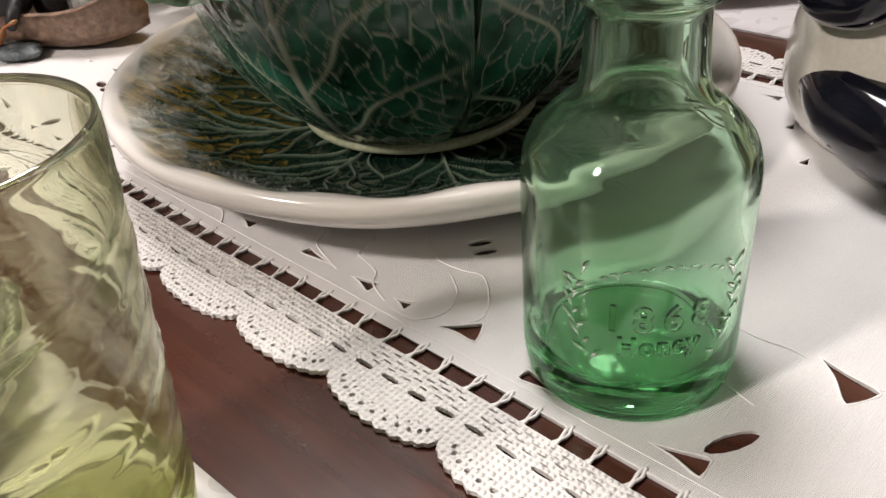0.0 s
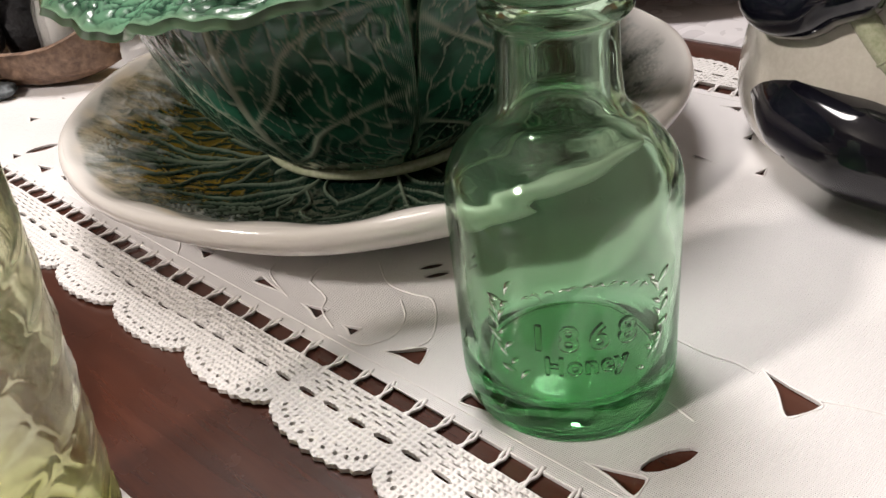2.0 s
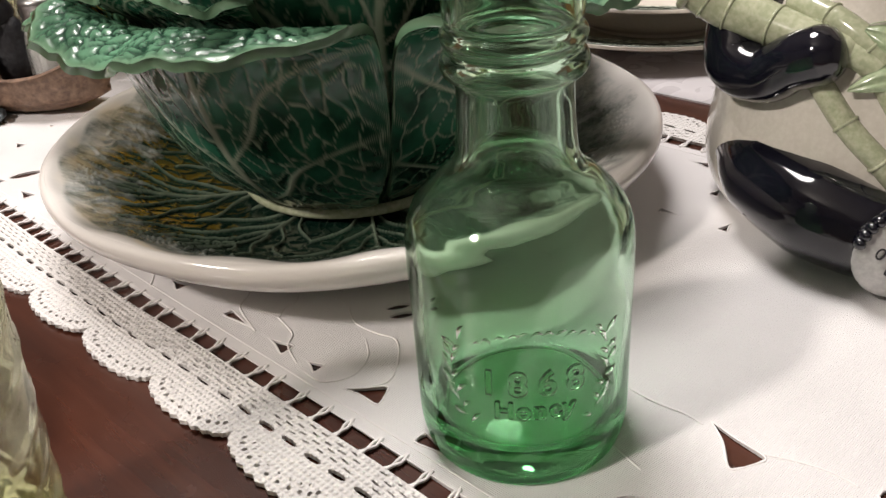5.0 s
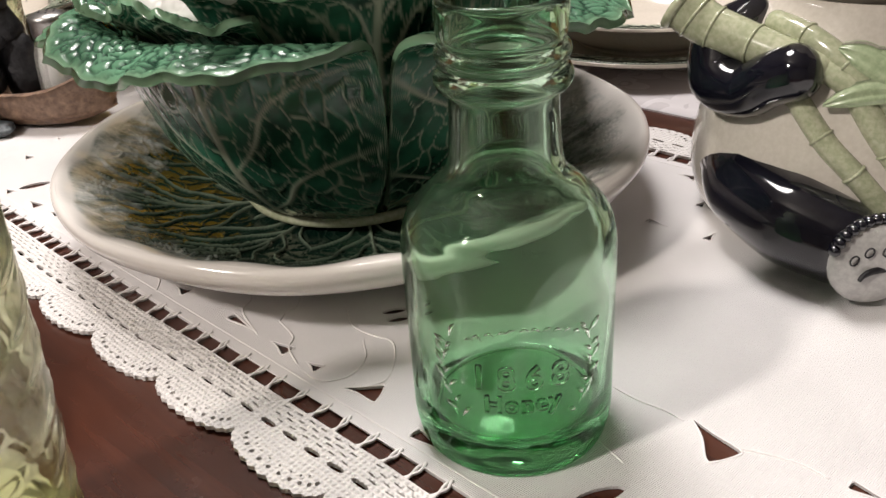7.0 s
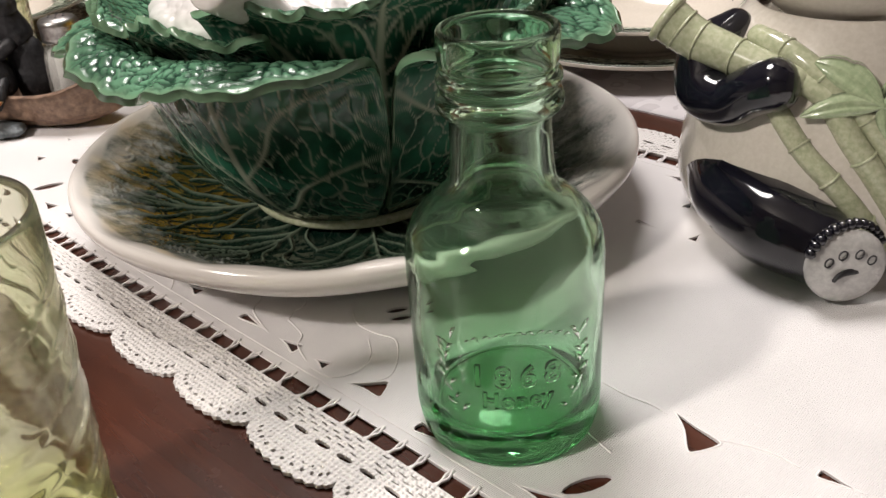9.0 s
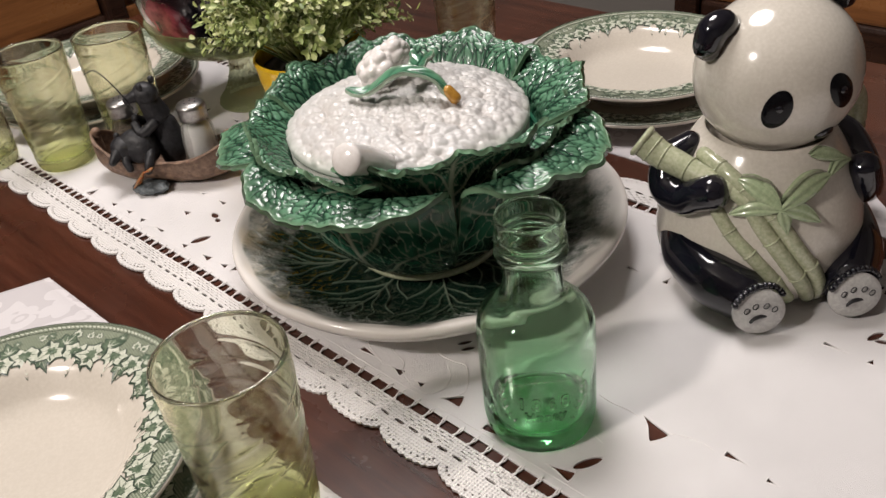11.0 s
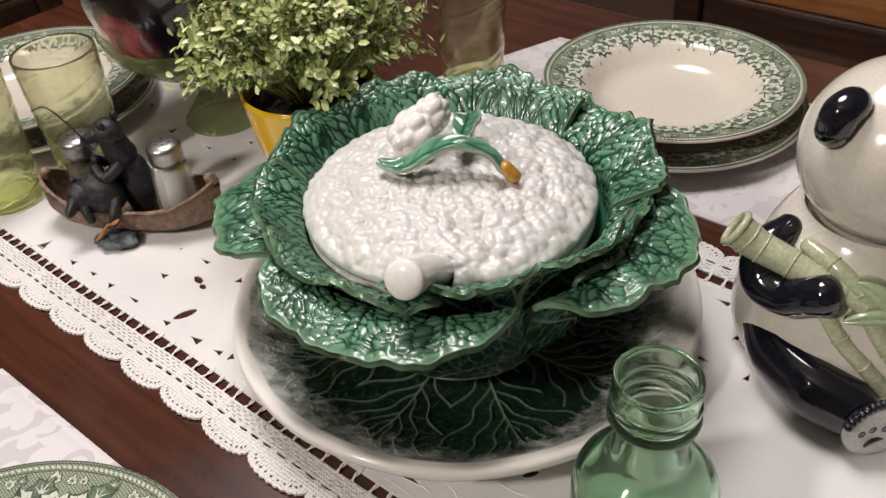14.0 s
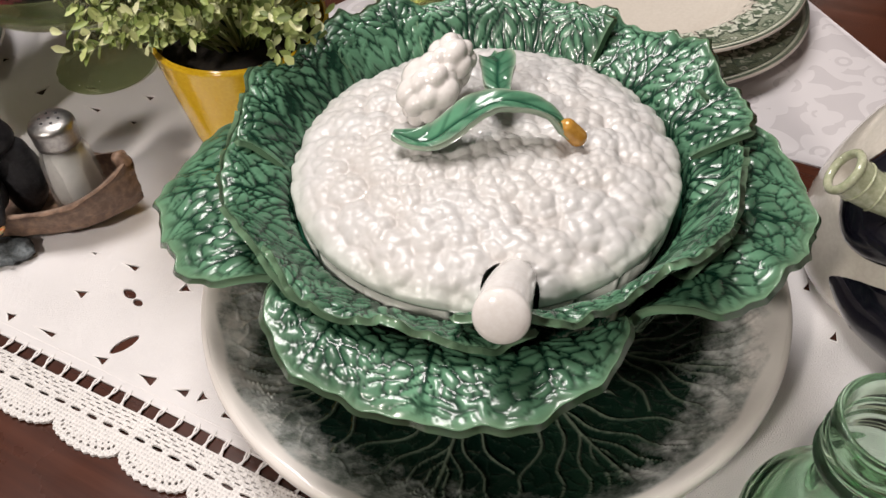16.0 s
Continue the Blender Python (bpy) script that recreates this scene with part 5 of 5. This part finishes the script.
def panda_teapot():
    k = thing("teapot", pose(0.2470, 0.4350, 0.0018, 0, 0, 17), "cream and black glazed panda-shaped teapot holding bamboo", "teapot")
    # local: the front looks along -y
    body = [(0.0, 0.004), (0.050, 0.0), (0.066, 0.004), (0.0745, 0.018), (0.0765, 0.036), (0.0735, 0.058), (0.0670, 0.080), (0.0585, 0.100), (0.0500, 0.114), (0.0450, 0.1190), (0.0430, 0.1180), (0.0430, 0.1120), (0.0, 0.1100)]
    part("body", lathe("body", body, 72, 80), M_CREAM, k)
    lid = part("lid", ball("lid", (0.0, 0.0, 0.1595), (0.0575, 0.0565, 0.0570), seg=56, rings=36), M_CREAM, k, "round cream head that lifts off as the lid", pose(0.002, 0, 0.161) @ pose(0, 0, 0, 0, -10, 0) @ pose(0, 0, -0.161))
    for s in (-1, 1):
        part("ear", joined("ear", [tube_data([(s * 0.033, 0.002, 0.2020), (s * 0.038, -0.002, 0.2100), (s * 0.0460, -0.003, 0.2085), (s * 0.0505, -0.003, 0.2000), (s * 0.0500, -0.003, 0.1960)], [0.0085, 0.0102, 0.0108, 0.0102, 0.0085], 20, 26)]), M_BLACK, lid, "curled black ear")

    def patch(name, az, el, a, b, tilt, material, lift, parent, r=(0.0575, 0.0565, 0.0570), c=(0, 0, 0.1595)):
        """A painted spot that follows the head."""
        rings, seg, v = 6, 28, []
        for i in range(rings + 1):
            for j in range(seg):
                t = 2 * math.pi * j / seg
                u, w = a * i / rings * math.cos(t), b * i / rings * math.sin(t)
                u, w = u * math.cos(tilt) - w * math.sin(tilt), u * math.sin(tilt) + w * math.cos(tilt)
                aa, ee = az + u, el + w
                d = np.array((math.cos(ee) * math.sin(aa), -math.cos(ee) * math.cos(aa), math.sin(ee)))
                f = lift * (1.0 - 0.9 * (i / rings) ** 4)
                v.append(tuple(d * (np.array(r) + f) + np.array(c)))
        return part(name, mesh_of(name, v, grid_faces(rings + 1, seg, True)), material, parent)

    for s in (-1, 1):
        patch("eye_patch", radians(-31 if s < 0 else 14), radians(1), 0.16, 0.26, s * 0.42, M_EYE, 0.0016, lid)
        patch("eye", radians(-29.5 if s < 0 else 13.5), radians(2.5), 0.055, 0.055, 0, M_BLACK, 0.0028, lid)
    patch("nose", 0.10, radians(-33), 0.16, 0.09, 0, M_BLACK, 0.0024, lid)
    # arms
    part("arm", tube("arm", [(-0.052, 0.014, 0.108), (-0.070, 0.012, 0.098), (-0.076, 0.002, 0.083), (-0.0715, -0.015, 0.081), (-0.067, -0.026, 0.089), (-0.060, -0.035, 0.094)], [0.010, 0.0135, 0.0140, 0.0125, 0.0125, 0.0130], 24, 36), M_BLACK, k, "black glazed arm")
    part("arm", tube("arm", [(0.054, 0.014, 0.104), (0.070, 0.004, 0.092), (0.074, -0.012, 0.076), (0.066, -0.032, 0.068), (0.054, -0.046, 0.080), (0.048, -0.049, 0.096)], [0.010, 0.0135, 0.0145, 0.0130, 0.0125, 0.0115], 24, 36), M_BLACK, k, "black glazed arm")
    # legs and soles
    for s in (-1, 1):
        leg = part("leg", tube("leg", [(s * 0.062, 0.010, 0.034), (s * 0.064, -0.014, 0.031), (s * 0.056 - 0.004 - 0.004 * (s > 0), -0.046 - 0.006 * (s > 0), 0.0265), (s * 0.042 - 0.008 - 0.008 * (s > 0), -0.066 - 0.015 * (s > 0), 0.0222)], [0.014, 0.0215, 0.0225, 0.0200], 28, 34), M_BLACK, k, "black glazed leg")
        d = Vector((-0.30, -0.94, 0.10)).normalized()
        q = Vector((0, 0, 1)).rotation_difference(d).to_matrix()
        c = np.array((s * 0.0385 - 0.0085 - 0.009 * (s > 0) - 0.002 * (s < 0), -0.0865 - 0.0085 * (s > 0), 0.0215))
        part("sole", ball("sole", c, (0.0185, 0.0185, 0.0055), turn=q), M_GREYPAD, leg, "grey paw sole")
        for j in range(4):
            a = radians(32 + 38.0 * j)
            o = np.array(q @ Vector((0.0118 * math.cos(a), 0.0, 0.0)))
            side = np.array(Vector((1, 0, 0)) - d * d.x) * 0.0118 * math.cos(a) * s + np.array((0, 0, 1.0)) * 0.0085 * math.sin(a)
            ring = [tuple(c + np.array(d) * 0.0056 + side + 0.0022 * (math.cos(t) * np.array((1, 0, 0)) + math.sin(t) * np.array((0, 0, 1)))) for t in np.linspace(0, 2 * math.pi, 13)]
            part("toe", tube("toe", ring, [0.0004, 0.0004], 6, 30, caps=False), M_FUR, leg)
        arc = [tuple(c + np.array(d) * 0.0056 + np.array((0.0075 * math.cos(t), 0, -0.005 + 0.0042 * math.sin(t)))) for t in np.linspace(0.2, 2.9, 9)]
        part("pad", tube("pad", arc, [0.0010, 0.0016, 0.0010], 8, 24), M_FUR, leg)
        tufts = []
        for j in range(13):
            a = radians(25 + 10.8 * j)
            tufts.append(ball_data(c - np.array(d) * 0.003 + np.array((0.0205 * math.cos(a), 0, 0.0205 * math.sin(a))), (0.0025, 0.0034, 0.0025), 8, 6))
        part("fur_edge", joined("fur_edge", tufts), M_BLACK, leg)

    # bamboo: the spout slants up past the arm
    def cane(name, points, radii, joints, label, open_end=False):
        v, f = tube_data(points, radii, 22, 50, open_end=open_end)
        p = spline(points, 50)
        tan = np.gradient(p, axis=0)
        pieces = [(v, f)]
        for j in joints:
            i = int(j * 49)
            r = np.interp(j, np.linspace(0, 1, len(radii)), radii)
            t = tan[i] / np.linalg.norm(tan[i])
            s = np.cross(t, (0, 0, 1))
            s /= np.linalg.norm(s)
            u = np.cross(s, t)
            ring = [tuple(p[i] + r * 0.99 * (math.cos(a) * s + math.sin(a) * u)) for a in np.linspace(0, 2 * math.pi, 21)]
            pieces.append(tube_data(ring, [0.0008, 0.0008], 8, 50, caps=False))
        return joined(name, pieces[:1]), pieces[1:]

    shell = np.array(body[1:10])

    def on_body(deg, z, out=0.0):
        a, r = radians(deg), float(np.interp(z, shell[:, 1], shell[:, 0])) + out
        return (r * math.sin(a), -r * math.cos(a), z)

    path = [(-0.050, -0.036, 0.094), (-0.060, -0.020, 0.098), (-0.070, -0.004, 0.1025), (-0.080, 0.009, 0.1075), (-0.0895, 0.019, 0.1160)]
    me, rings = cane("spout", path, [0.0078, 0.0086, 0.0096, 0.0104, 0.0114], (0.15, 0.42, 0.70, 0.86), "", True)
    spout = part("spout", me, M_BAMBOO, k, "pale green bamboo-cane spout")
    for one in rings:
        part("node_ring", mesh_of("node_ring", *one), M_BAMBOO, spout)
    end, before = np.array(path[-1]), np.array(path[-2])
    d = (end - before) / np.linalg.norm(end - before)
    s = np.cross(d, (0, 0, 1))
    s /= np.linalg.norm(s)
    u = np.cross(s, d)
    lip = [tuple(end + 0.0108 * (math.cos(a) * s + math.sin(a) * u)) for a in np.linspace(0, 2 * math.pi, 33)]
    part("spout_lip", tube("spout_lip", lip, [0.0024, 0.0024], 10, 80, caps=False), M_BAMBOO, spout)
    inner = [tuple(end - d * deep + 0.0090 * r * (math.cos(a) * s + math.sin(a) * u)) for r, deep in ((1.05, 0.0), (1.0, 0.006), (0.97, 0.014), (0.9, 0.022), (0.5, 0.024), (0.02, 0.024)) for a in np.linspace(0, 2 * math.pi, 28, endpoint=False)]
    part("spout_mouth", mesh_of("spout_mouth", inner, grid_faces(6, 28, True)), M_CREAM, spout, "hollow spout opening")
    for stalk, width in ((((-68, 0.090), (-58, 0.079), (-46, 0.064), (-34, 0.050), (-22, 0.032), (-12, 0.012)), 0.0052), (((-74, 0.0985), (-58, 0.096), (-42, 0.089), (-30, 0.071), (-19, 0.052), (-8, 0.030), (1, 0.010)), 0.0060), (((-84, 0.1085), (-66, 0.1065), (-52, 0.1015), (-38, 0.092), (-25, 0.081), (-12, 0.0585), (2, 0.030), (8, 0.008)), 0.0058)):
        me, rings = cane("cane", [on_body(d_, z_, 0.0002) for d_, z_ in stalk], [width] * 3, (0.17, 0.38, 0.58, 0.80), "")
        slim = part("cane", me, M_BAMBOO, k, "slim bamboo cane in relief")
        for one in rings:
            part("node_ring", mesh_of("node_ring", *one), M_BAMBOO, slim)

    def bamboo_leaf(start, tip, wide, lift):
        """A pointed leaf in relief, its rib sunk, from start to tip on the belly."""
        n, cols, up_, dn = 17, 9, [], []
        away = math.hypot(radians(tip[0] - start[0]) * 0.065, tip[1] - start[1])
        cu, cv = radians(tip[0] - start[0]) * 0.065 / away, (tip[1] - start[1]) / away
        for i in range(n):
            f = i / (n - 1)
            for j in range(cols):
                g = (j - cols // 2) / (cols // 2)
                w = wide * math.sin(math.pi * min(1, f * 0.93 + 0.05)) ** 0.75 * g
                deg = start[0] + (tip[0] - start[0]) * f + math.degrees(-cv * w / 0.065)
                z = start[1] + (tip[1] - start[1]) * f + cu * w + 0.003 * math.sin(math.pi * f)
                puff = lift * (1 - 0.40 * f) + 0.0022 * (1 - abs(g) ** 3) - 0.0013 * math.exp(-((g / 0.2) ** 2))
                up_.append(on_body(deg, z, puff))
                dn.append(on_body(deg, z, -0.001))
        m = n * cols
        fs = grid_faces(n, cols) + grid_faces(n, cols, start=m, flip=True)
        for i in range(n - 1):
            fs += [(i * cols, m + i * cols, m + (i + 1) * cols, (i + 1) * cols), (i * cols + cols - 1, (i + 1) * cols + cols - 1, m + (i + 1) * cols + cols - 1, m + i * cols + cols - 1)]
        part("bamboo_leaf", mesh_of("bamboo_leaf", up_ + dn, fs), M_CELADON, k, "moulded green bamboo leaf")

    for tip, wide in (((-48, 0.1045), 0.0050), ((-36, 0.1040), 0.0034), ((11, 0.1045), 0.0056), ((0, 0.0765), 0.0050), ((-49, 0.0815), 0.0046), ((-18, 0.0710), 0.0040)):
        bamboo_leaf((-22, 0.0890), tip, wide * 1.1, 0.0085)
    bamboo_leaf((36, 0.1050), (2, 0.1160), 0.0044, 0.0030)
    bamboo_leaf((38, 0.1040), (14, 0.1020), 0.0040, 0.0030)
    part("handle", cane("handle", [(0.052, 0.020, 0.108), (0.078, 0.030, 0.118), (0.100, 0.036, 0.104), (0.104, 0.036, 0.070), (0.090, 0.030, 0.040), (0.068, 0.020, 0.030)], [0.009, 0.010, 0.0095, 0.009, 0.009, 0.009], (0.25, 0.5, 0.75), "")[0], M_BAMBOO, k, "bamboo-cane handle")


panda_teapot()

# ---- salt and pepper boat ----
BOAT = pose(-0.3030, 0.6480, 0.0018, 0, 0, -11)


def canoe():
    b = thing("shaker_stand", BOAT, "brown carved canoe stand with two black bears", "condiment stand")
    n, m = 61, 25
    xs = np.linspace(-1, 1, n)
    rows_out, rows_in = [], []
    for x in xs:
        w = 0.0300 * (1 - abs(x) ** 3.0) ** 0.6 + 0.0014
        keel = 0.0 + 0.014 * abs(x) ** 4
        gun = 0.0290 + 0.0205 * abs(x) ** 3.2
        reach = 0.080 * x
        lean = 0.004 * x * abs(x) ** 5
        for store, inset in ((rows_out, 0.0), (rows_in, 0.0035)):
            row = []
            for t in np.linspace(-1, 1, m):
                a = t * math.pi / 2
                yy = (w - inset) * math.copysign(abs(math.sin(a)) ** 0.75, a)
                zz = keel + inset + (gun - keel - inset * 0.6) * (1 - math.cos(a) ** 0.8)
                plank = 0.0012 * math.sin(zz * 620) + 0.0006 * math.sin(x * 23 + zz * 400)
                row.append((reach * (1 - inset * 4) + lean, yy + (plank * math.copysign(1, yy) if not inset else 0), zz))
            store.append(row)
    v = np.array(rows_out + rows_in).reshape(-1, 3)
    f = grid_faces(n, m) + grid_faces(n, m, start=n * m, flip=True)
    k = n * m
    for i in range(n - 1):
        f += [(i * m, (i + 1) * m, k + (i + 1) * m, k + i * m)[::-1], (i * m + m - 1, (i + 1) * m + m - 1, k + (i + 1) * m + m - 1, k + i * m + m - 1)]
    for i in (0, n - 1):
        f += [(i * m + j, i * m + j + 1, k + i * m + j + 1, k + i * m + j) for j in range(m - 1)]
    part("hull", mesh_of("hull", v, f), M_HULL, b, "brown plank-carved canoe hull")
    part("floor", box("floor", -0.052, 0.052, -0.016, 0.016, 0.007, 0.0105, bevel=0.001), M_HULL, b)
    for s in (-1, 1):
        part("stem_post", tube("stem_post", [(s * 0.0775, 0, 0.030), (s * 0.0800, 0, 0.044), (s * 0.0770, 0, 0.0505)], [0.0046, 0.0060, 0.0046], 12, 10), M_HULL, b)
    tall = [ball_data((0.006, 0.004, 0.040), (0.0165, 0.015, 0.032), lump=0.16), ball_data((-0.003, -0.001, 0.094), (0.0130, 0.0120, 0.0120), lump=0.12), tube_data([(0.002, 0.002, 0.070), (-0.002, 0.0, 0.086)], [0.0135, 0.0110], 16, 8), tube_data([(-0.010, -0.006, 0.094), (-0.0205, -0.010, 0.090)], [0.0066, 0.0040], 12, 8), ball_data((0.004, 0.006, 0.1060), (0.0036, 0.0028, 0.0042)), ball_data((-0.001, -0.010, 0.1045), (0.0034, 0.0026, 0.0040)), tube_data([(0.004, -0.010, 0.066), (-0.008, -0.018, 0.058), (-0.016, -0.014, 0.066)], [0.0058, 0.0056, 0.0048], 12, 14), tube_data([(-0.006, 0.006, 0.066), (-0.016, 0.002, 0.062), (-0.018, -0.008, 0.070)], [0.0056, 0.005, 0.0045], 12, 14)]
    part("standing_bear", joined("standing_bear", tall), M_FUR, b, "black bear standing with a fishing rod")
    low = [ball_data((-0.017, -0.017, 0.042), (0.0225, 0.0160, 0.0190), lump=0.16), ball_data((-0.032, -0.025, 0.0440), (0.0130, 0.0120, 0.0120), lump=0.12), tube_data([(-0.034, -0.033, 0.042), (-0.036, -0.043, 0.036)], [0.0066, 0.0038], 12, 8), ball_data((-0.026, -0.022, 0.0560), (0.0034, 0.0028, 0.004)), ball_data((-0.038, -0.020, 0.0550), (0.0034, 0.0028, 0.004)), tube_data([(-0.024, -0.024, 0.042), (-0.026, -0.033, 0.034), (-0.022, -0.037, 0.026)], [0.0056, 0.0048, 0.0040], 12, 14), tube_data([(-0.002, -0.022, 0.040), (0.000, -0.033, 0.032), (-0.002, -0.037, 0.024)], [0.0056, 0.0050, 0.0040], 12, 14)]
    part("leaning_bear", joined("leaning_bear", low), M_FUR, b, "black bear leaning over the side")
    part("fishing_rod", tube("fishing_rod", [(-0.014, -0.012, 0.082), (-0.024, -0.016, 0.108), (-0.038, -0.018, 0.126), (-0.052, -0.018, 0.122)], [0.0008, 0.0006, 0.0005], 8, 30), M_FUR, b)
    part("splash", ball("splash", (-0.006, -0.036, 0.0052), (0.020, 0.013, 0.0052), lump=0.25, lump_scale=160), M_ROCK, b, "grey-blue water splash")
    part("fish", joined("fish", [tube_data([(-0.022, -0.040, 0.006), (-0.014, -0.040, 0.014), (-0.006, -0.040, 0.024)], [0.0018, 0.0044, 0.0018], 14, 16, 0.6), tube_data([(-0.006, -0.040, 0.024), (0.003, -0.040, 0.028)], [0.0012, 0.0040], 10, 6, 0.4)]), M_FISH, b, "orange and green fish")
    return b


canoe()


def shaker(m, filling, level, label):
    s = thing("shaker", m, label, "shaker", "salt and pepper")

    def facets(r, z, th):
        f = np.clip((z - 0.004) / 0.004, 0, 1) * np.clip((0.046 - z) / 0.012, 0, 1)
        return r * (1 - f * 0.045 * (1 - np.abs(np.cos(4 * th)) ** 2)), z

    prof = [(0.0, 0.0), (0.0165, 0.0), (0.0188, 0.003), (0.0188, 0.012), (0.0178, 0.035), (0.0160, 0.047), (0.0128, 0.054), (0.0120, 0.062), (0.0108, 0.062), (0.0110, 0.054), (0.0142, 0.046), (0.0160, 0.034), (0.0168, 0.010), (0.0, 0.006)]
    part("jar", lathe("jar", prof, 64, 60, facets), M_CLEAR, s, "clear faceted glass jar")
    part("filling", lathe("filling", [(0.0, 0.0075), (0.0152, 0.0095), (0.0156, 0.020), (0.0148, min(level, 0.036)), (0.0128, level), (0.006, level + 0.001), (0.0, level + 0.0015)], 40), filling, s)
    cap = part("cap", lathe("cap", [(0.0125, 0.0560), (0.0142, 0.0562), (0.0146, 0.060), (0.0144, 0.0670), (0.0149, 0.0680), (0.0146, 0.0705), (0.0130, 0.0728), (0.0070, 0.0742), (0.0, 0.0746)], 48), M_STEEL, s, "steel screw cap with holes")
    for k in range(7):
        a = 2 * math.pi * k / 6
        r = 0.0 if k == 6 else 0.0062
        part("hole", ball("hole", (r * math.cos(a), r * math.sin(a), 0.0744 if k < 6 else 0.0747), (0.0010, 0.0010, 0.0005), seg=10, rings=6), M_FUR, cap)
    return s


shaker(BOAT @ pose(0.0440, 0.0, 0.0108), M_SALT, 0.049, "glass salt shaker with a steel cap")
shaker(BOAT @ pose(-0.0400, 0.006, 0.0108), M_PEPPER, 0.046, "glass pepper shaker with a steel cap")

# ---- potted plant ----


def potted_plant():
    p = thing("potted_plant", pose(-0.1305, 0.6530, 0.0), "small boxwood plant in a yellow ceramic pot", "plant")
    pot = [(0.0, 0.0), (0.034, 0.0), (0.0365, 0.003), (0.0440, 0.045), (0.0530, 0.095), (0.0562, 0.118), (0.0568, 0.1225), (0.0555, 0.1240), (0.0535, 0.1225), (0.0500, 0.095), (0.0410, 0.040), (0.0, 0.010)]
    part("pot", lathe("pot", pot, 72, 60), M_YELLOW, p, "glossy yellow tapered pot")
    part("soil", lathe("soil", [(0.0, 0.116), (0.03, 0.1155), (0.0515, 0.110), (0.0505, 0.100), (0.0, 0.100)], 48), M_SOIL, p)
    rng = random.Random(21)
    stems, leaves = [], []
    for k in range(360):
        az, el = rng.uniform(0, 2 * math.pi), math.asin(rng.uniform(0.0, 1.0))
        reach = 0.106 * rng.uniform(0.72, 1.05) * (1 + 0.10 * math.sin(3 * az + 1))
        d = np.array((math.cos(el) * math.cos(az), math.cos(el) * math.sin(az), math.sin(el) * 0.95))
        a = np.array((0.020 * math.cos(az) * rng.random(), 0.020 * math.sin(az) * rng.random(), 0.112))
        tip = np.array((0, 0, 0.154)) + d * reach
        mid = (a + tip) / 2 + np.array((0, 0, 0.012)) + np.array([rng.uniform(-0.006, 0.006) for _ in range(3)])
        pts = spline([a, mid, tip], 12)
        stems.append(tube_data(pts[::3], [0.0011, 0.0005], 5, 7))
        out = (pts[-1] - pts[-3]) / np.linalg.norm(pts[-1] - pts[-3])
        for j in range(rng.randint(12, 19)):
            f = 1 - (j / 19) ** 1.25 * 0.55
            c = pts[min(int(f * 11), 11)] + np.array([rng.uniform(-0.002, 0.002) for _ in range(3)])
            b = rng.uniform(0, 2 * math.pi)
            s1 = np.cross(out, (0.3, 0.2, 1.0))
            s1 /= np.linalg.norm(s1)
            s2 = np.cross(out, s1)
            way = out * rng.uniform(0.35, 0.9) + (math.cos(b) * s1 + math.sin(b) * s2) * 0.9
            way /= np.linalg.norm(way)
            across = np.cross(way, out + np.array((0, 0, 0.3)))
            across /= np.linalg.norm(across) + 1e-9
            nn = np.cross(across, way)
            ln, wd = rng.uniform(0.0066, 0.0102), rng.uniform(0.0016, 0.0025)
            v = [c, c + way * ln * 0.3 + across * wd * 0.8 + nn * 0.0006, c + way * ln * 0.7 + across * wd + nn * 0.0008, c + way * ln, c + way * ln * 0.7 - across * wd + nn * 0.0008, c + way * ln * 0.3 - across * wd * 0.8 + nn * 0.0006, c + way * ln * 0.5 - nn * 0.0004]
            leaves.append((v, [(0, 1, 6), (1, 2, 6), (2, 3, 6), (3, 4, 6), (4, 5, 6), (5, 0, 6)]))
    tagged(part("stem", joined("stem", stems), M_FOLIAGE, p), kind="stuff")
    tagged(part("foliage", joined("foliage", leaves), M_FOLIAGE, p, "small yellow-green boxwood leaves"), kind="stuff")


potted_plant()


def compote():
    c = thing("compote", pose(-0.2550, 0.8270, 0.0018), "footed green glass bowl painted with dark roses", "bowl")

    def ribs(r, z, th):
        return r * (1 + 0.035 * np.sin(20 * th) * np.clip(z / 0.008, 0, 1) * np.clip((0.046 - z) / 0.01, 0, 1)), z

    foot = [(0.0, 0.004), (0.034, 0.0), (0.0400, 0.001), (0.0405, 0.005), (0.0360, 0.011), (0.0290, 0.020), (0.0225, 0.034), (0.0190, 0.050), (0.0195, 0.064), (0.024, 0.069), (0.0, 0.070)]
    part("foot", lathe("foot", foot, 120, 60, ribs), M_COMPOTE, c, "pale green ribbed glass foot")
    bowl = [(0.0, 0.0760), (0.036, 0.0775), (0.068, 0.0860), (0.088, 0.1020), (0.098, 0.1270), (0.106, 0.1670), (0.1075, 0.2170), (0.104, 0.2470), (0.1015, 0.2470), (0.1045, 0.2170), (0.103, 0.1670), (0.095, 0.1290), (0.085, 0.1050), (0.066, 0.0890), (0.036, 0.0810), (0.0, 0.0790)]
    part("painted_bowl", lathe("painted_bowl", bowl, 72, 60), M_PAINTED, c, "dark bowl painted with red roses and leaves")
    ring = [(0.0, 0.0705), (0.038, 0.0715), (0.0730, 0.0800), (0.0935, 0.0980), (0.1010, 0.1170), (0.0995, 0.1180), (0.091, 0.1010), (0.071, 0.0840), (0.037, 0.0755), (0.0, 0.0740)]
    part("glass_skin", lathe("glass_skin", ring, 72), M_COMPOTE, c, "clear pale green outer glass")


compote()
